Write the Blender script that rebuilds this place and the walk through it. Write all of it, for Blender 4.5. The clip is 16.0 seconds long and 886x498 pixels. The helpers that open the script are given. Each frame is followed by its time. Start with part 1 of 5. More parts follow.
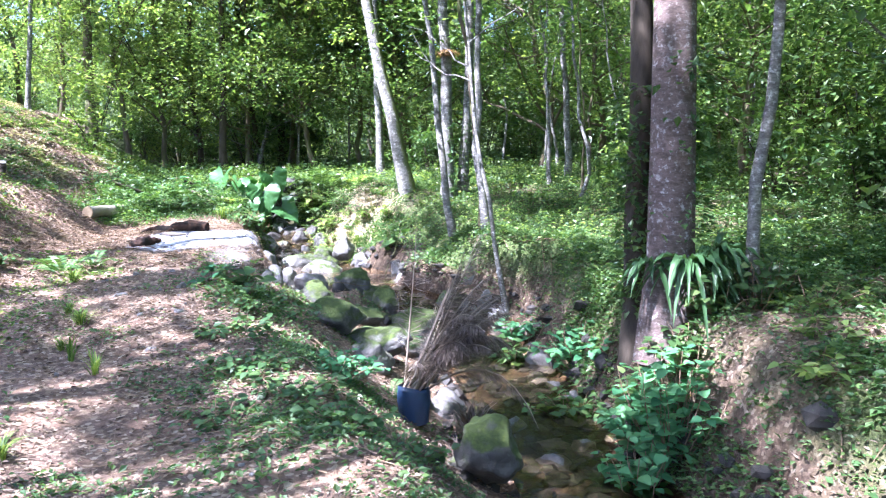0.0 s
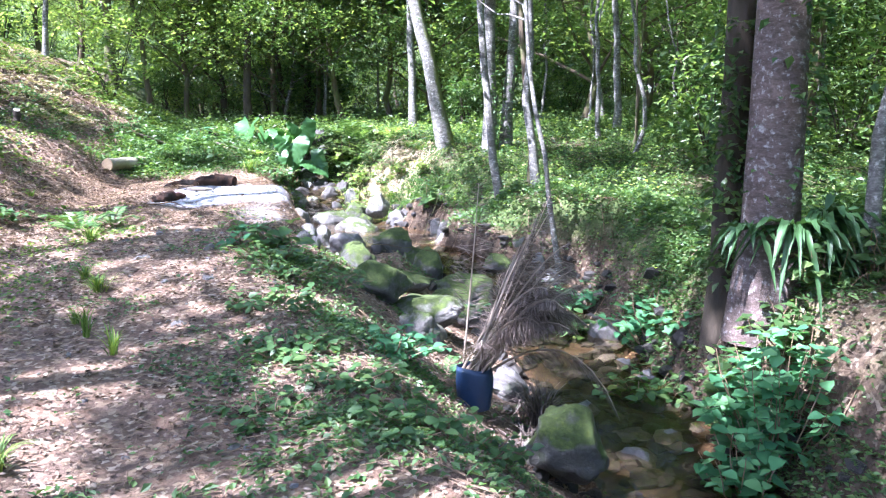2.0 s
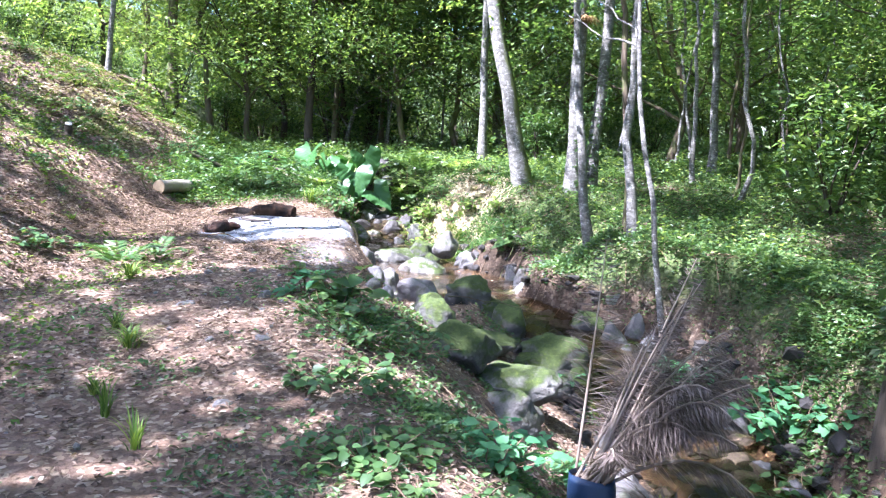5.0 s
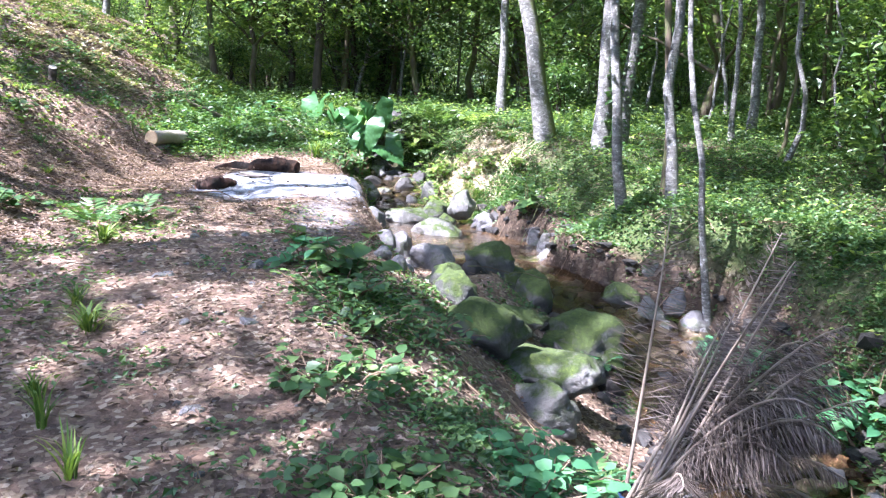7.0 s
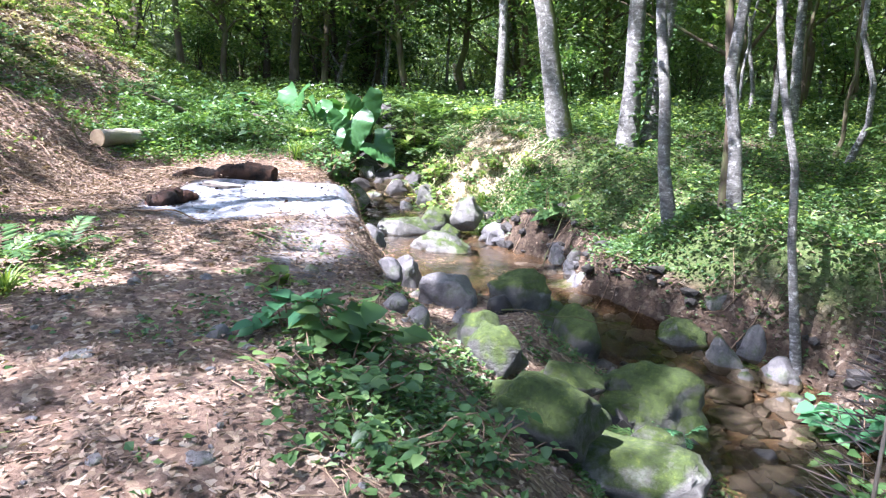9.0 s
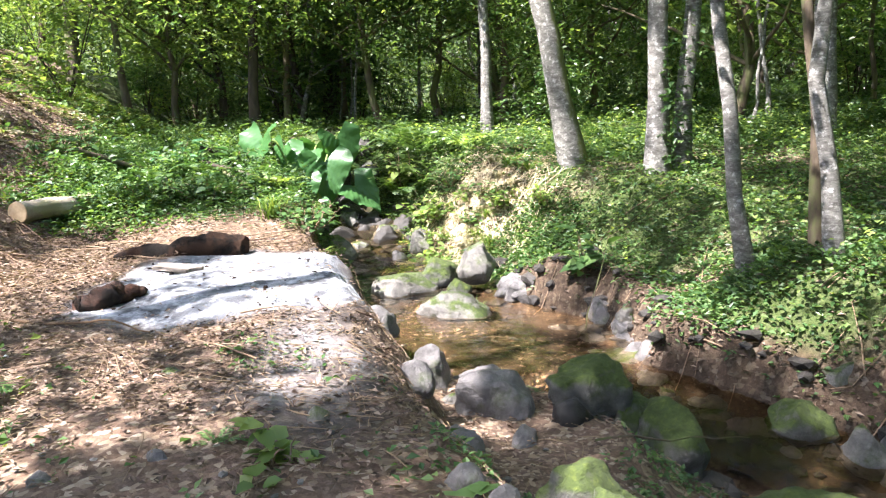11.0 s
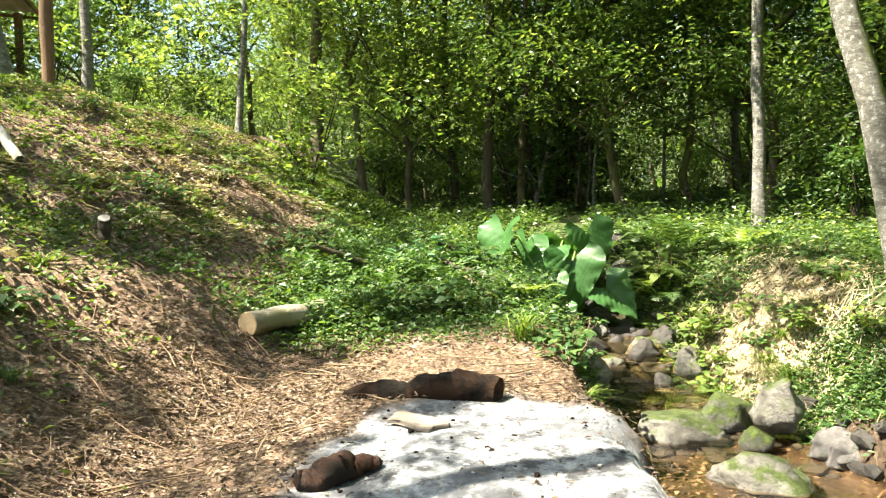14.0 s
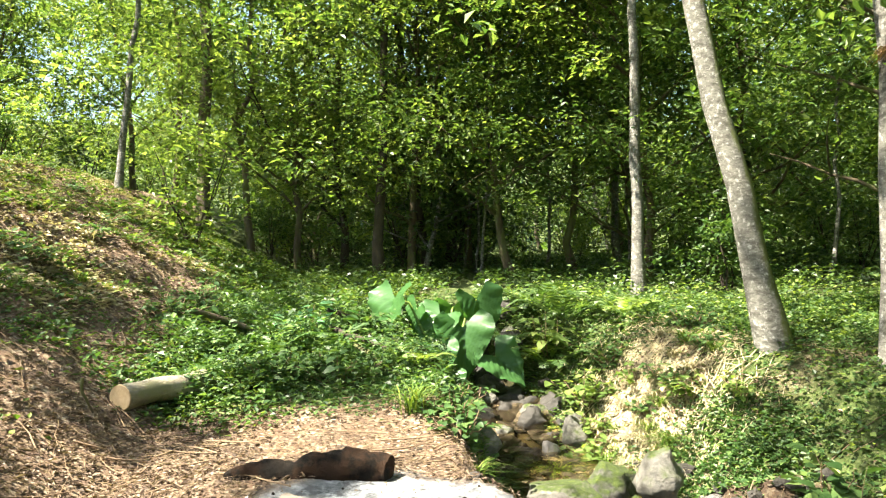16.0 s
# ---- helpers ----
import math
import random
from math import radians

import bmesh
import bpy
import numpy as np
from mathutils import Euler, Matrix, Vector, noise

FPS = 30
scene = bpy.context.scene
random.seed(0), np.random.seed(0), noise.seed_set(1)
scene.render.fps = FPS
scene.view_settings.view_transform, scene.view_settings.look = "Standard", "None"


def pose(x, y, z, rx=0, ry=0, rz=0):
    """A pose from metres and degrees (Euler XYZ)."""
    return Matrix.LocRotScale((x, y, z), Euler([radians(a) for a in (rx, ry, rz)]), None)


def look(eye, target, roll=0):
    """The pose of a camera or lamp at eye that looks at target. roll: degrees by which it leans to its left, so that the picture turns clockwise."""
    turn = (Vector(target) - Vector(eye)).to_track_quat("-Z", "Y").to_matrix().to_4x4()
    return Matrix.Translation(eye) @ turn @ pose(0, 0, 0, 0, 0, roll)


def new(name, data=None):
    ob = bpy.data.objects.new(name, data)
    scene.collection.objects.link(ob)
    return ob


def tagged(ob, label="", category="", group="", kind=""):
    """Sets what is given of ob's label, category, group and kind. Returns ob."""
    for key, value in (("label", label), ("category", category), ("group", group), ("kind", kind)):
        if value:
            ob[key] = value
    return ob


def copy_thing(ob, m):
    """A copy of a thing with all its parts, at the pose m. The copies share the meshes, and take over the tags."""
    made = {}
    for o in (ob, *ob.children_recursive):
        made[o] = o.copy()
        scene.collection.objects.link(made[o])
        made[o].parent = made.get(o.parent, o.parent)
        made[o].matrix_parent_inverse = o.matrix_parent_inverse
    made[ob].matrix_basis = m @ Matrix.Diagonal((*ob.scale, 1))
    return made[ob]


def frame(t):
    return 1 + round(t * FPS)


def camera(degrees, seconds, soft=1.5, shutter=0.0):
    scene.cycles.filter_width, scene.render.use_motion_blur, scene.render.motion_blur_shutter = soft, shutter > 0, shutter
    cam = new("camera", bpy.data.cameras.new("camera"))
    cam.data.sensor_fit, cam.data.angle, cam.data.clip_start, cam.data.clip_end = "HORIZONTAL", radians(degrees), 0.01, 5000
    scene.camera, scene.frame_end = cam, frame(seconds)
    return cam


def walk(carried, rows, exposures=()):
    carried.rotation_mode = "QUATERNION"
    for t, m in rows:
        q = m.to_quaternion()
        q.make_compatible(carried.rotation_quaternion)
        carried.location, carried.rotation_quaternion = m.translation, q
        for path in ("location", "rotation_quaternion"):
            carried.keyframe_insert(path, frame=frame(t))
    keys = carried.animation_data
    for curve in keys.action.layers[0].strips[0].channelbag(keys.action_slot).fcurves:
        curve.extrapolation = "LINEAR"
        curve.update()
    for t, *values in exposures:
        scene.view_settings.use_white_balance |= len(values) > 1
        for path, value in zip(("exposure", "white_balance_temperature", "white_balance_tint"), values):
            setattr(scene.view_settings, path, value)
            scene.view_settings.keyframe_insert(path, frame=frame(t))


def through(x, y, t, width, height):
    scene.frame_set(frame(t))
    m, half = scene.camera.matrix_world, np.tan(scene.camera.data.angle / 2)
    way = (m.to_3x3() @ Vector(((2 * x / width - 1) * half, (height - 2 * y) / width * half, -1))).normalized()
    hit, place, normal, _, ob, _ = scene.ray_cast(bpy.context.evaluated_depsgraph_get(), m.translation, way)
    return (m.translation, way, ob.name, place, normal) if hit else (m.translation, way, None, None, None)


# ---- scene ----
# Camera: seconds, place, Euler angles in degrees
# seconds, stops, kelvin, tint
EXPOSURES = [(0.0, 3.35, 5120, 25), (4.7, 3.2, 5200, 25), (9.2, 2.97, 5350, 23), (11.3, 2.82, 6100, 16), (12.5, 2.62, 6600, 9), (14.5, 2.75, 7150, 4), (16.0, 2.78, 7000, 4)]
PATH = [
    (0.0, 0.000, 0.000, 1.600, 85.00, 0.80, -0.00),
    (0.5, -0.134, 0.280, 1.569, 83.87, 0.05, -0.92),
    (1.0, -0.254, 0.549, 1.561, 82.92, 0.63, -2.22),
    (1.5, -0.312, 0.798, 1.568, 82.20, 0.79, -0.70),
    (2.0, -0.376, 0.928, 1.568, 81.63, 0.42, 1.59),
    (2.5, -0.459, 1.094, 1.580, 82.13, -0.49, 1.91),
    (3.0, -0.518, 1.274, 1.596, 82.47, -1.69, 1.06),
    (3.5, -0.591, 1.523, 1.607, 83.53, -0.89, 4.14),
    (4.0, -0.690, 1.769, 1.594, 84.23, -1.48, 7.36),
    (4.5, -0.808, 2.001, 1.613, 84.27, -2.11, 5.34),
    (7.0, -1.038, 3.116, 1.575, 80.56, -2.90, 6.35),
    (7.5, -1.196, 3.496, 1.612, 80.16, -2.36, 5.23),
    (8.0, -1.370, 3.905, 1.657, 80.48, -1.84, 2.91),
    (8.5, -1.455, 4.335, 1.626, 80.41, -2.56, 3.59),
    (9.0, -1.560, 4.750, 1.613, 80.00, -2.71, 4.58),
    (11.5, -2.278, 6.747, 1.817, 82.05, 2.13, 1.41),
    (12.0, -2.460, 7.081, 1.875, 82.37, 1.33, 3.24),
    (12.5, -2.570, 7.451, 1.940, 82.97, 0.44, 5.04),
    (13.0, -2.609, 7.750, 2.011, 84.45, -0.04, 8.24),
    (13.5, -2.682, 7.780, 2.053, 86.21, 0.53, 12.34),
    (14.0, -2.764, 7.766, 2.056, 87.40, 0.91, 17.74),
    (14.5, -2.816, 7.717, 2.075, 88.55, 0.86, 22.08),
    (15.0, -2.839, 7.709, 2.080, 89.66, 0.63, 23.78),
    (15.5, -2.761, 7.765, 2.087, 90.39, -0.16, 17.24),
    (16.0, -2.804, 7.806, 2.149, 91.78, -0.08, 9.32),
]
cam = camera(60.83, 16.0, soft=1.25)
walk(cam, [(t, pose(*p)) for t, *p in PATH], exposures=EXPOSURES)

# ---- sky and sun ----
SUN_ELEVATION, SUN_AZIMUTH = 57.0, -122.0   # degrees; azimuth clockwise from straight ahead
world = bpy.data.worlds.new("sky")
scene.world = world
world.use_nodes = True
wn = world.node_tree
sky = wn.nodes.new("ShaderNodeTexSky")
sky.sky_type, sky.sun_disc = "NISHITA", False
sky.sun_elevation, sky.sun_rotation = radians(SUN_ELEVATION), radians(SUN_AZIMUTH)
sky.air_density, sky.dust_density = 1.0, 2.0
wn.links.new(sky.outputs[0], wn.nodes["Background"].inputs[0])
wn.nodes["Background"].inputs[1].default_value = 0.085
sun = new("sun", bpy.data.lights.new("sun", "SUN"))
sun.data.energy, sun.data.angle, sun.data.color = 5.0, radians(0.6), (1.0, 0.93, 0.82)
to_sun = Vector((math.sin(radians(SUN_AZIMUTH)) * math.cos(radians(SUN_ELEVATION)), math.cos(radians(SUN_AZIMUTH)) * math.cos(radians(SUN_ELEVATION)), math.sin(radians(SUN_ELEVATION))))
sun.matrix_world = look((-20, 10, 30), Vector((-20, 10, 30)) - to_sun)
# ---- terrain heights (one function serves the ground and everything that stands on it) ----
def lerp(y, ys, vs):
    return np.interp(y, ys, vs)


def stream_x(y):
    return lerp(y, (-8, 3, 6, 8, 9.5, 10.5, 10.8, 11.2, 11.6, 12, 12.7, 13.4, 14, 15.3, 16.4, 17, 20, 60), (2.6, 1.75, 1.2, .85, .45, .4, .1, -.4, -1.0, -1.65, -1.9, -2.05, -2.4, -2.8, -3.3, -3.5, -4.6, -6))


def stream_half(y):
    return lerp(y, (-8, 6, 8, 10.5, 11.2, 11.6, 12, 12.7, 13.4, 14, 15.3, 16.4, 18, 60), (.5, .5, .5, .5, .45, .6, .8, 1.08, 1.08, .92, .6, .42, .2, .2))


def water_z(y):
    return lerp(y, (-8, 5, 6.5, 8.5, 10.3, 11.2, 11.8, 14.0, 15.3, 16.4, 17.2, 18.2, 20, 60), (-1.25, -.95, -.85, -.62, -.4, -.16, .0, .02, .1, .22, .55, 1.55, 2.2, 9))


def bump(x, y, s, k):
    return (np.sin(x * s + k) * np.sin(y * s * 1.13 + 2 * k) + .6 * np.sin(x * s * 2.3 + y * s * 1.1 + 3 * k) * np.sin(y * s * 1.9 - x * s * .7 + k)
            + .35 * np.sin(x * s * 4.1 - y * s * 2.2 + k) * np.sin(y * s * 4.7 + x * s * 1.3))


def ease(v):
    v = np.clip(v, 0, 1)
    return v * v * (3 - 2 * v)


def height(x, y):
    x, y = np.asarray(x, float), np.asarray(y, float)
    g = lerp(y, (-40, -10, 0, 7, 9, 12, 13.5, 16, 20, 28, 40, 300), (-1.2, -.6, -.12, .3, .5, .78, .98, 1.4, 1.75, 2.3, 3.0, 6))
    right = x - stream_x(y)
    g = g + .26 * ease((right - .4) / 2.2) * lerp(y, (0, 4, 8, 11, 13), (.6, 1, .8, .2, 0)) + .05 * np.clip(right - 3, 0, 40)
    # bare bank on the left
    foot = lerp(y, (-10, 0, 8, 13, 16, 20, 28, 40), (-4.2, -4.4, -5.1, -5.9, -6.3, -7.6, -10, -13.4))
    up = np.clip(foot - x, 0, None)
    top = lerp(y, (-10, 10, 20, 40, 80), (6, 6, 5.5, 3.2, 2))
    rise = .6 * up - .18 * (1 - np.exp(-up / .8))
    g = g + top * (1 - np.exp(-rise / top * 1.12)) * np.where(up > 0, 1, 0)
    cap = 4.7 + .01 * (y - 18) + .04 * np.clip(-24 - x, 0, 60)
    g = np.where((g > cap - .8) & (x < -6), cap - .8 + .8 * (1 - np.exp(-np.clip(g - cap + .8, 0, None) / .8)), g)
    g = g + .035 * bump(x, y, 1.1, .7) + .012 * bump(x, y, 4.0, 1.9) + .05 * bump(x, y, .45, .2)
    g = g + (.07 * bump(x, y, 2.6, .5) + .035 * bump(x, y, 5.3, 1.4)) * ease((foot - x - .2) / 1.2)   # lumpy slope
    # heap of ash beside the water
    d = np.hypot((x + 3.9) / 1.55, (y - 11.7) / 1.35)
    g = g + .1 * ease(1.25 - d)
    # the stream cuts into it
    h = stream_half(y)
    off = np.abs(right) - h
    bed = water_z(y) - .16 + .05 * bump(x, y, 3.1, .4)
    w = np.where(right > 0, lerp(y, (0, 8, 10, 11, 12, 13, 14, 16, 20), (.95, .95, 1.0, 1.0, 1.3, 1.7, 2.0, 1.8, 1.6)),
                 lerp(y, (0, 3, 5.8, 6.8, 8.5, 10, 11, 11.6, 12.2, 14, 16, 17, 20), (1.0, 1.2, 2.15, 2.5, 2.6, 2.3, 2.0, 1.5, .5, .5, .8, 2.0, 2.0)))
    k = ease(off / w)
    k = np.where(right > 0, np.maximum(k, .52 * ease(off / .32) * lerp(y, (10.8, 11.6, 14.2, 15.2), (0, 1, 1, 0))), k)   # undercut bank beside the pool
    z = np.where(off < 0, np.minimum(bed, g), np.minimum(bed, g) + (g - np.minimum(bed, g)) * k)
    # stony shelf between the ash and the boulders
    edge = lerp(y, (8.6, 9.5, 10.2, 11, 11.7), (-2.0, -2.3, -2.62, -2.85, -3.0)) + .06 * bump(x, y, 3.3, .8)
    drop = ease((x - edge) / .55) * ease((y - 8.7) / 1.1) * ease((12.3 - y) / .5) * np.where(right < 0, 1, 0)
    return z + np.minimum(0, .07 + .03 * bump(x, y, 4.3, .3) - z) * drop

# ---- materials ----
def node(nt, kind, **values):
    n = nt.nodes.new(kind)
    for key, value in values.items():
        n.inputs[key.replace("_", " ")].default_value = value
    return n


def ramp(nt, source, stops):
    n = nt.nodes.new("ShaderNodeValToRGB")
    e = n.color_ramp.elements
    while len(e) < len(stops):
        e.new(0.5)
    for el, (at, col) in zip(e, stops):
        el.position, el.color = at, (*col, 1)
    nt.links.new(source, n.inputs[0])
    return n.outputs[0]


def mixed(nt, factor, a, b, mode="MIX"):
    n = nt.nodes.new("ShaderNodeMix")
    n.data_type, n.blend_type = "RGBA", mode
    for socket, value in ((n.inputs[0], factor), (n.inputs[6], a), (n.inputs[7], b)):
        if isinstance(value, (int, float)):
            socket.default_value = value
        elif isinstance(value, tuple):
            socket.default_value = (*value, 1)
        else:
            nt.links.new(value, socket)
    return n.outputs[2]


def noise_of(nt, coords, scale, detail=5.0, rough=0.6):
    n = node(nt, "ShaderNodeTexNoise", Scale=scale, Detail=detail, Roughness=rough)
    nt.links.new(coords, n.inputs["Vector"])
    return n.outputs["Fac"]


def maths(nt, op, a, b=0.0):
    n = nt.nodes.new("ShaderNodeMath")
    n.operation, n.use_clamp = op, True
    for socket, value in ((n.inputs[0], a), (n.inputs[1], b)):
        if isinstance(value, (int, float)):
            socket.default_value = value
        else:
            nt.links.new(value, socket)
    return n.outputs[0]


def blank(name):
    m = bpy.data.materials.new(name)
    m.use_nodes = True
    nt = m.node_tree
    coords = nt.nodes.new("ShaderNodeTexCoord").outputs["Object"]
    return m, nt, nt.nodes["Principled BSDF"], coords


def bumped(nt, bsdf, source, strength, distance=0.02):
    b = node(nt, "ShaderNodeBump", Strength=strength, Distance=distance)
    nt.links.new(source, b.inputs["Height"])
    nt.links.new(b.outputs[0], bsdf.inputs["Normal"])


def rough_stuff(name, dark, light, scale=8.0, roughness=0.85, strength=0.5, second=None, specular=0.3, stretch=None):
    """A natural surface: two colours by noise at two scales, an optional third in patches, and fine relief."""
    m, nt, bsdf, coords = blank(name)
    if stretch:
        mp = node(nt, "ShaderNodeMapping", Scale=stretch)
        nt.links.new(coords, mp.inputs[0])
        coords = mp.outputs[0]
    fine, wide = noise_of(nt, coords, scale, 8, .7), noise_of(nt, coords, scale * .17, 3)
    col = ramp(nt, fine, ((.3, dark), (.7, light)))
    col = mixed(nt, ramp(nt, wide, ((.35, (.0, .0, .0)), (.7, (.6, .6, .6)))), col, tuple(c * .55 for c in dark))
    if second:
        patch = noise_of(nt, coords, scale * .45, 6, .65)
        col = mixed(nt, ramp(nt, patch, ((.46, (0, 0, 0)), (.56, (.9, .9, .9)))), col, second)
    nt.links.new(col, bsdf.inputs["Base Color"])
    bsdf.inputs["Roughness"].default_value = roughness
    bsdf.inputs["Specular IOR Level"].default_value = specular
    bumped(nt, bsdf, noise_of(nt, coords, scale * 2.2, 8, .75), strength)
    return m


def leafy(name, dark, mid, light, through=.35, roughness=.55, spec=.25):
    """Thin leaves: each leaf its own tone, and part of the light passes through."""
    m, nt, bsdf, coords = blank(name)
    geo = nt.nodes.new("ShaderNodeNewGeometry")
    col = ramp(nt, geo.outputs["Random Per Island"], ((0.0, dark), (.55, mid), (1.0, light)))
    patch = noise_of(nt, coords, 1.4, 3)
    col = mixed(nt, ramp(nt, patch, ((.35, (0, 0, 0)), (.7, (.55, .55, .55)))), col, dark)
    nt.links.new(col, bsdf.inputs["Base Color"])
    bsdf.inputs["Roughness"].default_value = roughness
    bsdf.inputs["Specular IOR Level"].default_value = spec
    back = nt.nodes.new("ShaderNodeBsdfTranslucent")
    nt.links.new(mixed(nt, 1.0, col, (1.25, 1.3, .55), "MULTIPLY"), back.inputs[0])
    mix = nt.nodes.new("ShaderNodeMixShader")
    mix.inputs[0].default_value = through
    nt.links.new(bsdf.outputs[0], mix.inputs[1])
    nt.links.new(back.outputs[0], mix.inputs[2])
    nt.links.new(mix.outputs[0], nt.nodes["Material Output"].inputs[0])
    return m


def mossy(name, stone_dark, stone_light, moss_amount):
    """Stone with moss on what faces up."""
    m, nt, bsdf, coords = blank(name)
    fine = noise_of(nt, coords, 7, 12, .78)
    stone = ramp(nt, fine, ((.3, stone_dark), (.72, stone_light)))
    spots = noise_of(nt, coords, 7, 4, .5)
    stone = mixed(nt, ramp(nt, spots, ((.6, (0, 0, 0)), (.7, (.5, .5, .5)))), stone, (.3, .3, .27))
    moss = ramp(nt, noise_of(nt, coords, 22, 8, .75), ((.25, (.012, .02, .004)), (.55, (.045, .066, .01)), (.8, (.13, .155, .022))))
    geo = nt.nodes.new("ShaderNodeNewGeometry")
    sep = nt.nodes.new("ShaderNodeSeparateXYZ")
    nt.links.new(geo.outputs["Normal"], sep.inputs[0])
    up = maths(nt, "ADD", maths(nt, "MULTIPLY", sep.outputs[2], .45), moss_amount - .5)
    cover = maths(nt, "ADD", up, maths(nt, "MULTIPLY", noise_of(nt, coords, 4.5, 8, .7), .95))
    mask = ramp(nt, cover, ((.5, (0, 0, 0)), (.68, (1, 1, 1))))
    nt.links.new(mixed(nt, mask, stone, moss), bsdf.inputs["Base Color"])
    nt.links.new(ramp(nt, mask, ((0, (.5, .5, .5)), (1, (.95, .95, .95)))), bsdf.inputs["Roughness"])
    bumped(nt, bsdf, maths(nt, "ADD", maths(nt, "MULTIPLY", noise_of(nt, coords, 9, 10, .7), .7), maths(nt, "MULTIPLY", noise_of(nt, coords, 45, 6, .7), .35)), 1.0, .05)
    return m


# one forest leaf in three tones: shade and sunlight put into the colour
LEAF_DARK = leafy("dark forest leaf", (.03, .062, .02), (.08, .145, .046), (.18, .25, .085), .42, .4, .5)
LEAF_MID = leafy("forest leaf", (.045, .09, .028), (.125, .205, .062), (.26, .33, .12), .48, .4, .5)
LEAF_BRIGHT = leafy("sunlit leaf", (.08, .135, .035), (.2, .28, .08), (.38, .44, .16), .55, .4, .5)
LEAF_HERB = leafy("herb leaf", (.03, .07, .02), (.075, .145, .045), (.18, .26, .085), .38, .45, .4)
LEAF_BLUE = leafy("cool green shrub leaf", (.04, .125, .055), (.095, .235, .1), (.18, .34, .15), .35)
LEAF_GRASS = leafy("grass blade", (.04, .08, .015), (.1, .17, .03), (.24, .28, .07), .35)
LEAF_DRY = leafy("dry leaf", (.045, .028, .02), (.14, .095, .068), (.33, .25, .19), .12, .7, .3)
LEAF_STRAW = leafy("pale straw blade", (.2, .165, .11), (.38, .33, .235), (.56, .51, .4), .2, .7, .3)
LEAF_DEAD = leafy("dead palm leaflet", (.04, .03, .026), (.115, .09, .077), (.25, .205, .18), .15, .75, .2)
LEAF_TARO = leafy("taro leaf", (.035, .1, .03), (.06, .15, .045), (.1, .21, .07), .42, .34, .5)
LEAF_STRAP = leafy("strap fern leaf", (.022, .06, .02), (.06, .125, .045), (.13, .21, .09), .25, .4, .4)


def lichen_bark(name, dark, light, lichen, moss):
    """Smooth grey bark: fine grain, cross bands, pale lichen spots, dark stains and moss on the damp side."""
    m, nt, bsdf, coords = blank(name)
    flat = node(nt, "ShaderNodeMapping", Scale=(1, 1, 2.6))
    nt.links.new(coords, flat.inputs[0])
    tall = node(nt, "ShaderNodeMapping", Scale=(1, 1, .35))
    nt.links.new(coords, tall.inputs[0])
    grain = noise_of(nt, flat.outputs[0], 26, 10, .78)
    col = ramp(nt, grain, ((.3, dark), (.52, tuple((a + b) / 2 for a, b in zip(dark, light))), (.72, light)))
    col = mixed(nt, ramp(nt, noise_of(nt, coords, 19, 6, .7), ((.54, (0, 0, 0)), (.62, (.8, .8, .8)))), col, lichen)
    col = mixed(nt, ramp(nt, noise_of(nt, flat.outputs[0], 6, 9, .78), ((.46, (0, 0, 0)), (.6, (.85, .85, .85)))), col, dark)
    geo = nt.nodes.new("ShaderNodeNewGeometry")
    sep = nt.nodes.new("ShaderNodeSeparateXYZ")
    nt.links.new(geo.outputs["Normal"], sep.inputs[0])
    damp = maths(nt, "ADD", maths(nt, "MULTIPLY", sep.outputs[0], .5), maths(nt, "MULTIPLY", noise_of(nt, tall.outputs[0], 8, 6, .7), .9))
    col = mixed(nt, ramp(nt, damp, ((.62, (0, 0, 0)), (.85, (moss, moss, moss)))), col, (.085, .105, .02))
    nt.links.new(col, bsdf.inputs["Base Color"])
    bsdf.inputs["Roughness"].default_value = .9
    bsdf.inputs["Specular IOR Level"].default_value = .2
    bumped(nt, bsdf, maths(nt, "ADD", maths(nt, "MULTIPLY", grain, .6), maths(nt, "MULTIPLY", noise_of(nt, coords, 70, 6, .7), .4)), 1.0, .02)
    return m


BARK_PALE = lichen_bark("pale lichen bark", (.06, .056, .049), (.3, .288, .266), (.5, .49, .47), .3)
BARK_MOSS = lichen_bark("mossy pale bark", (.06, .057, .048), (.3, .288, .262), (.5, .49, .465), .95)
BARK_BROWN = rough_stuff("brown bark", (.06, .045, .03), (.17, .13, .09), 10, .9, .8, (.1, .11, .04), stretch=(1, 1, .35))
BARK_BIG = lichen_bark("flaking grey brown bark", (.06, .044, .038), (.22, .165, .15), (.4, .375, .37), .1)
BARK_DARK = rough_stuff("dark bark", (.03, .024, .018), (.09, .07, .05), 12, .9, .7, stretch=(1, 1, .3))
WOOD_END = rough_stuff("sawn wood", (.42, .29, .16), (.62, .47, .3), 20, .8, .2)
WOOD_WHITE = rough_stuff("peeled pale wood", (.4, .35, .28), (.68, .62, .52), 9, .7, .3, stretch=(1, 1, .3))
WOOD_POST = rough_stuff("weathered brown post", (.09, .055, .03), (.22, .14, .08), 12, .85, .5, stretch=(1, 1, .2))
CHAR = rough_stuff("charred wood", (.006, .0056, .0052), (.03, .024, .02), 14, .95, 1.0, (.035, .02, .013), .1)
CHAR_RED = rough_stuff("red brown charred wood", (.03, .016, .012), (.13, .06, .035), 12, .9, .9, (.02, .015, .012))
STONE_MOSS = mossy("mossy stone", (.03, .03, .027), (.11, .105, .09), .46)
STONE_HALF = mossy("half mossy stone", (.05, .048, .045), (.2, .185, .165), .3)
STONE_GREY = mossy("bare grey stone", (.045, .042, .043), (.19, .175, .17), .04)
STONE_WET = rough_stuff("wet dark stone", (.016, .015, .014), (.06, .053, .048), 12, .55, .7, specular=.25)
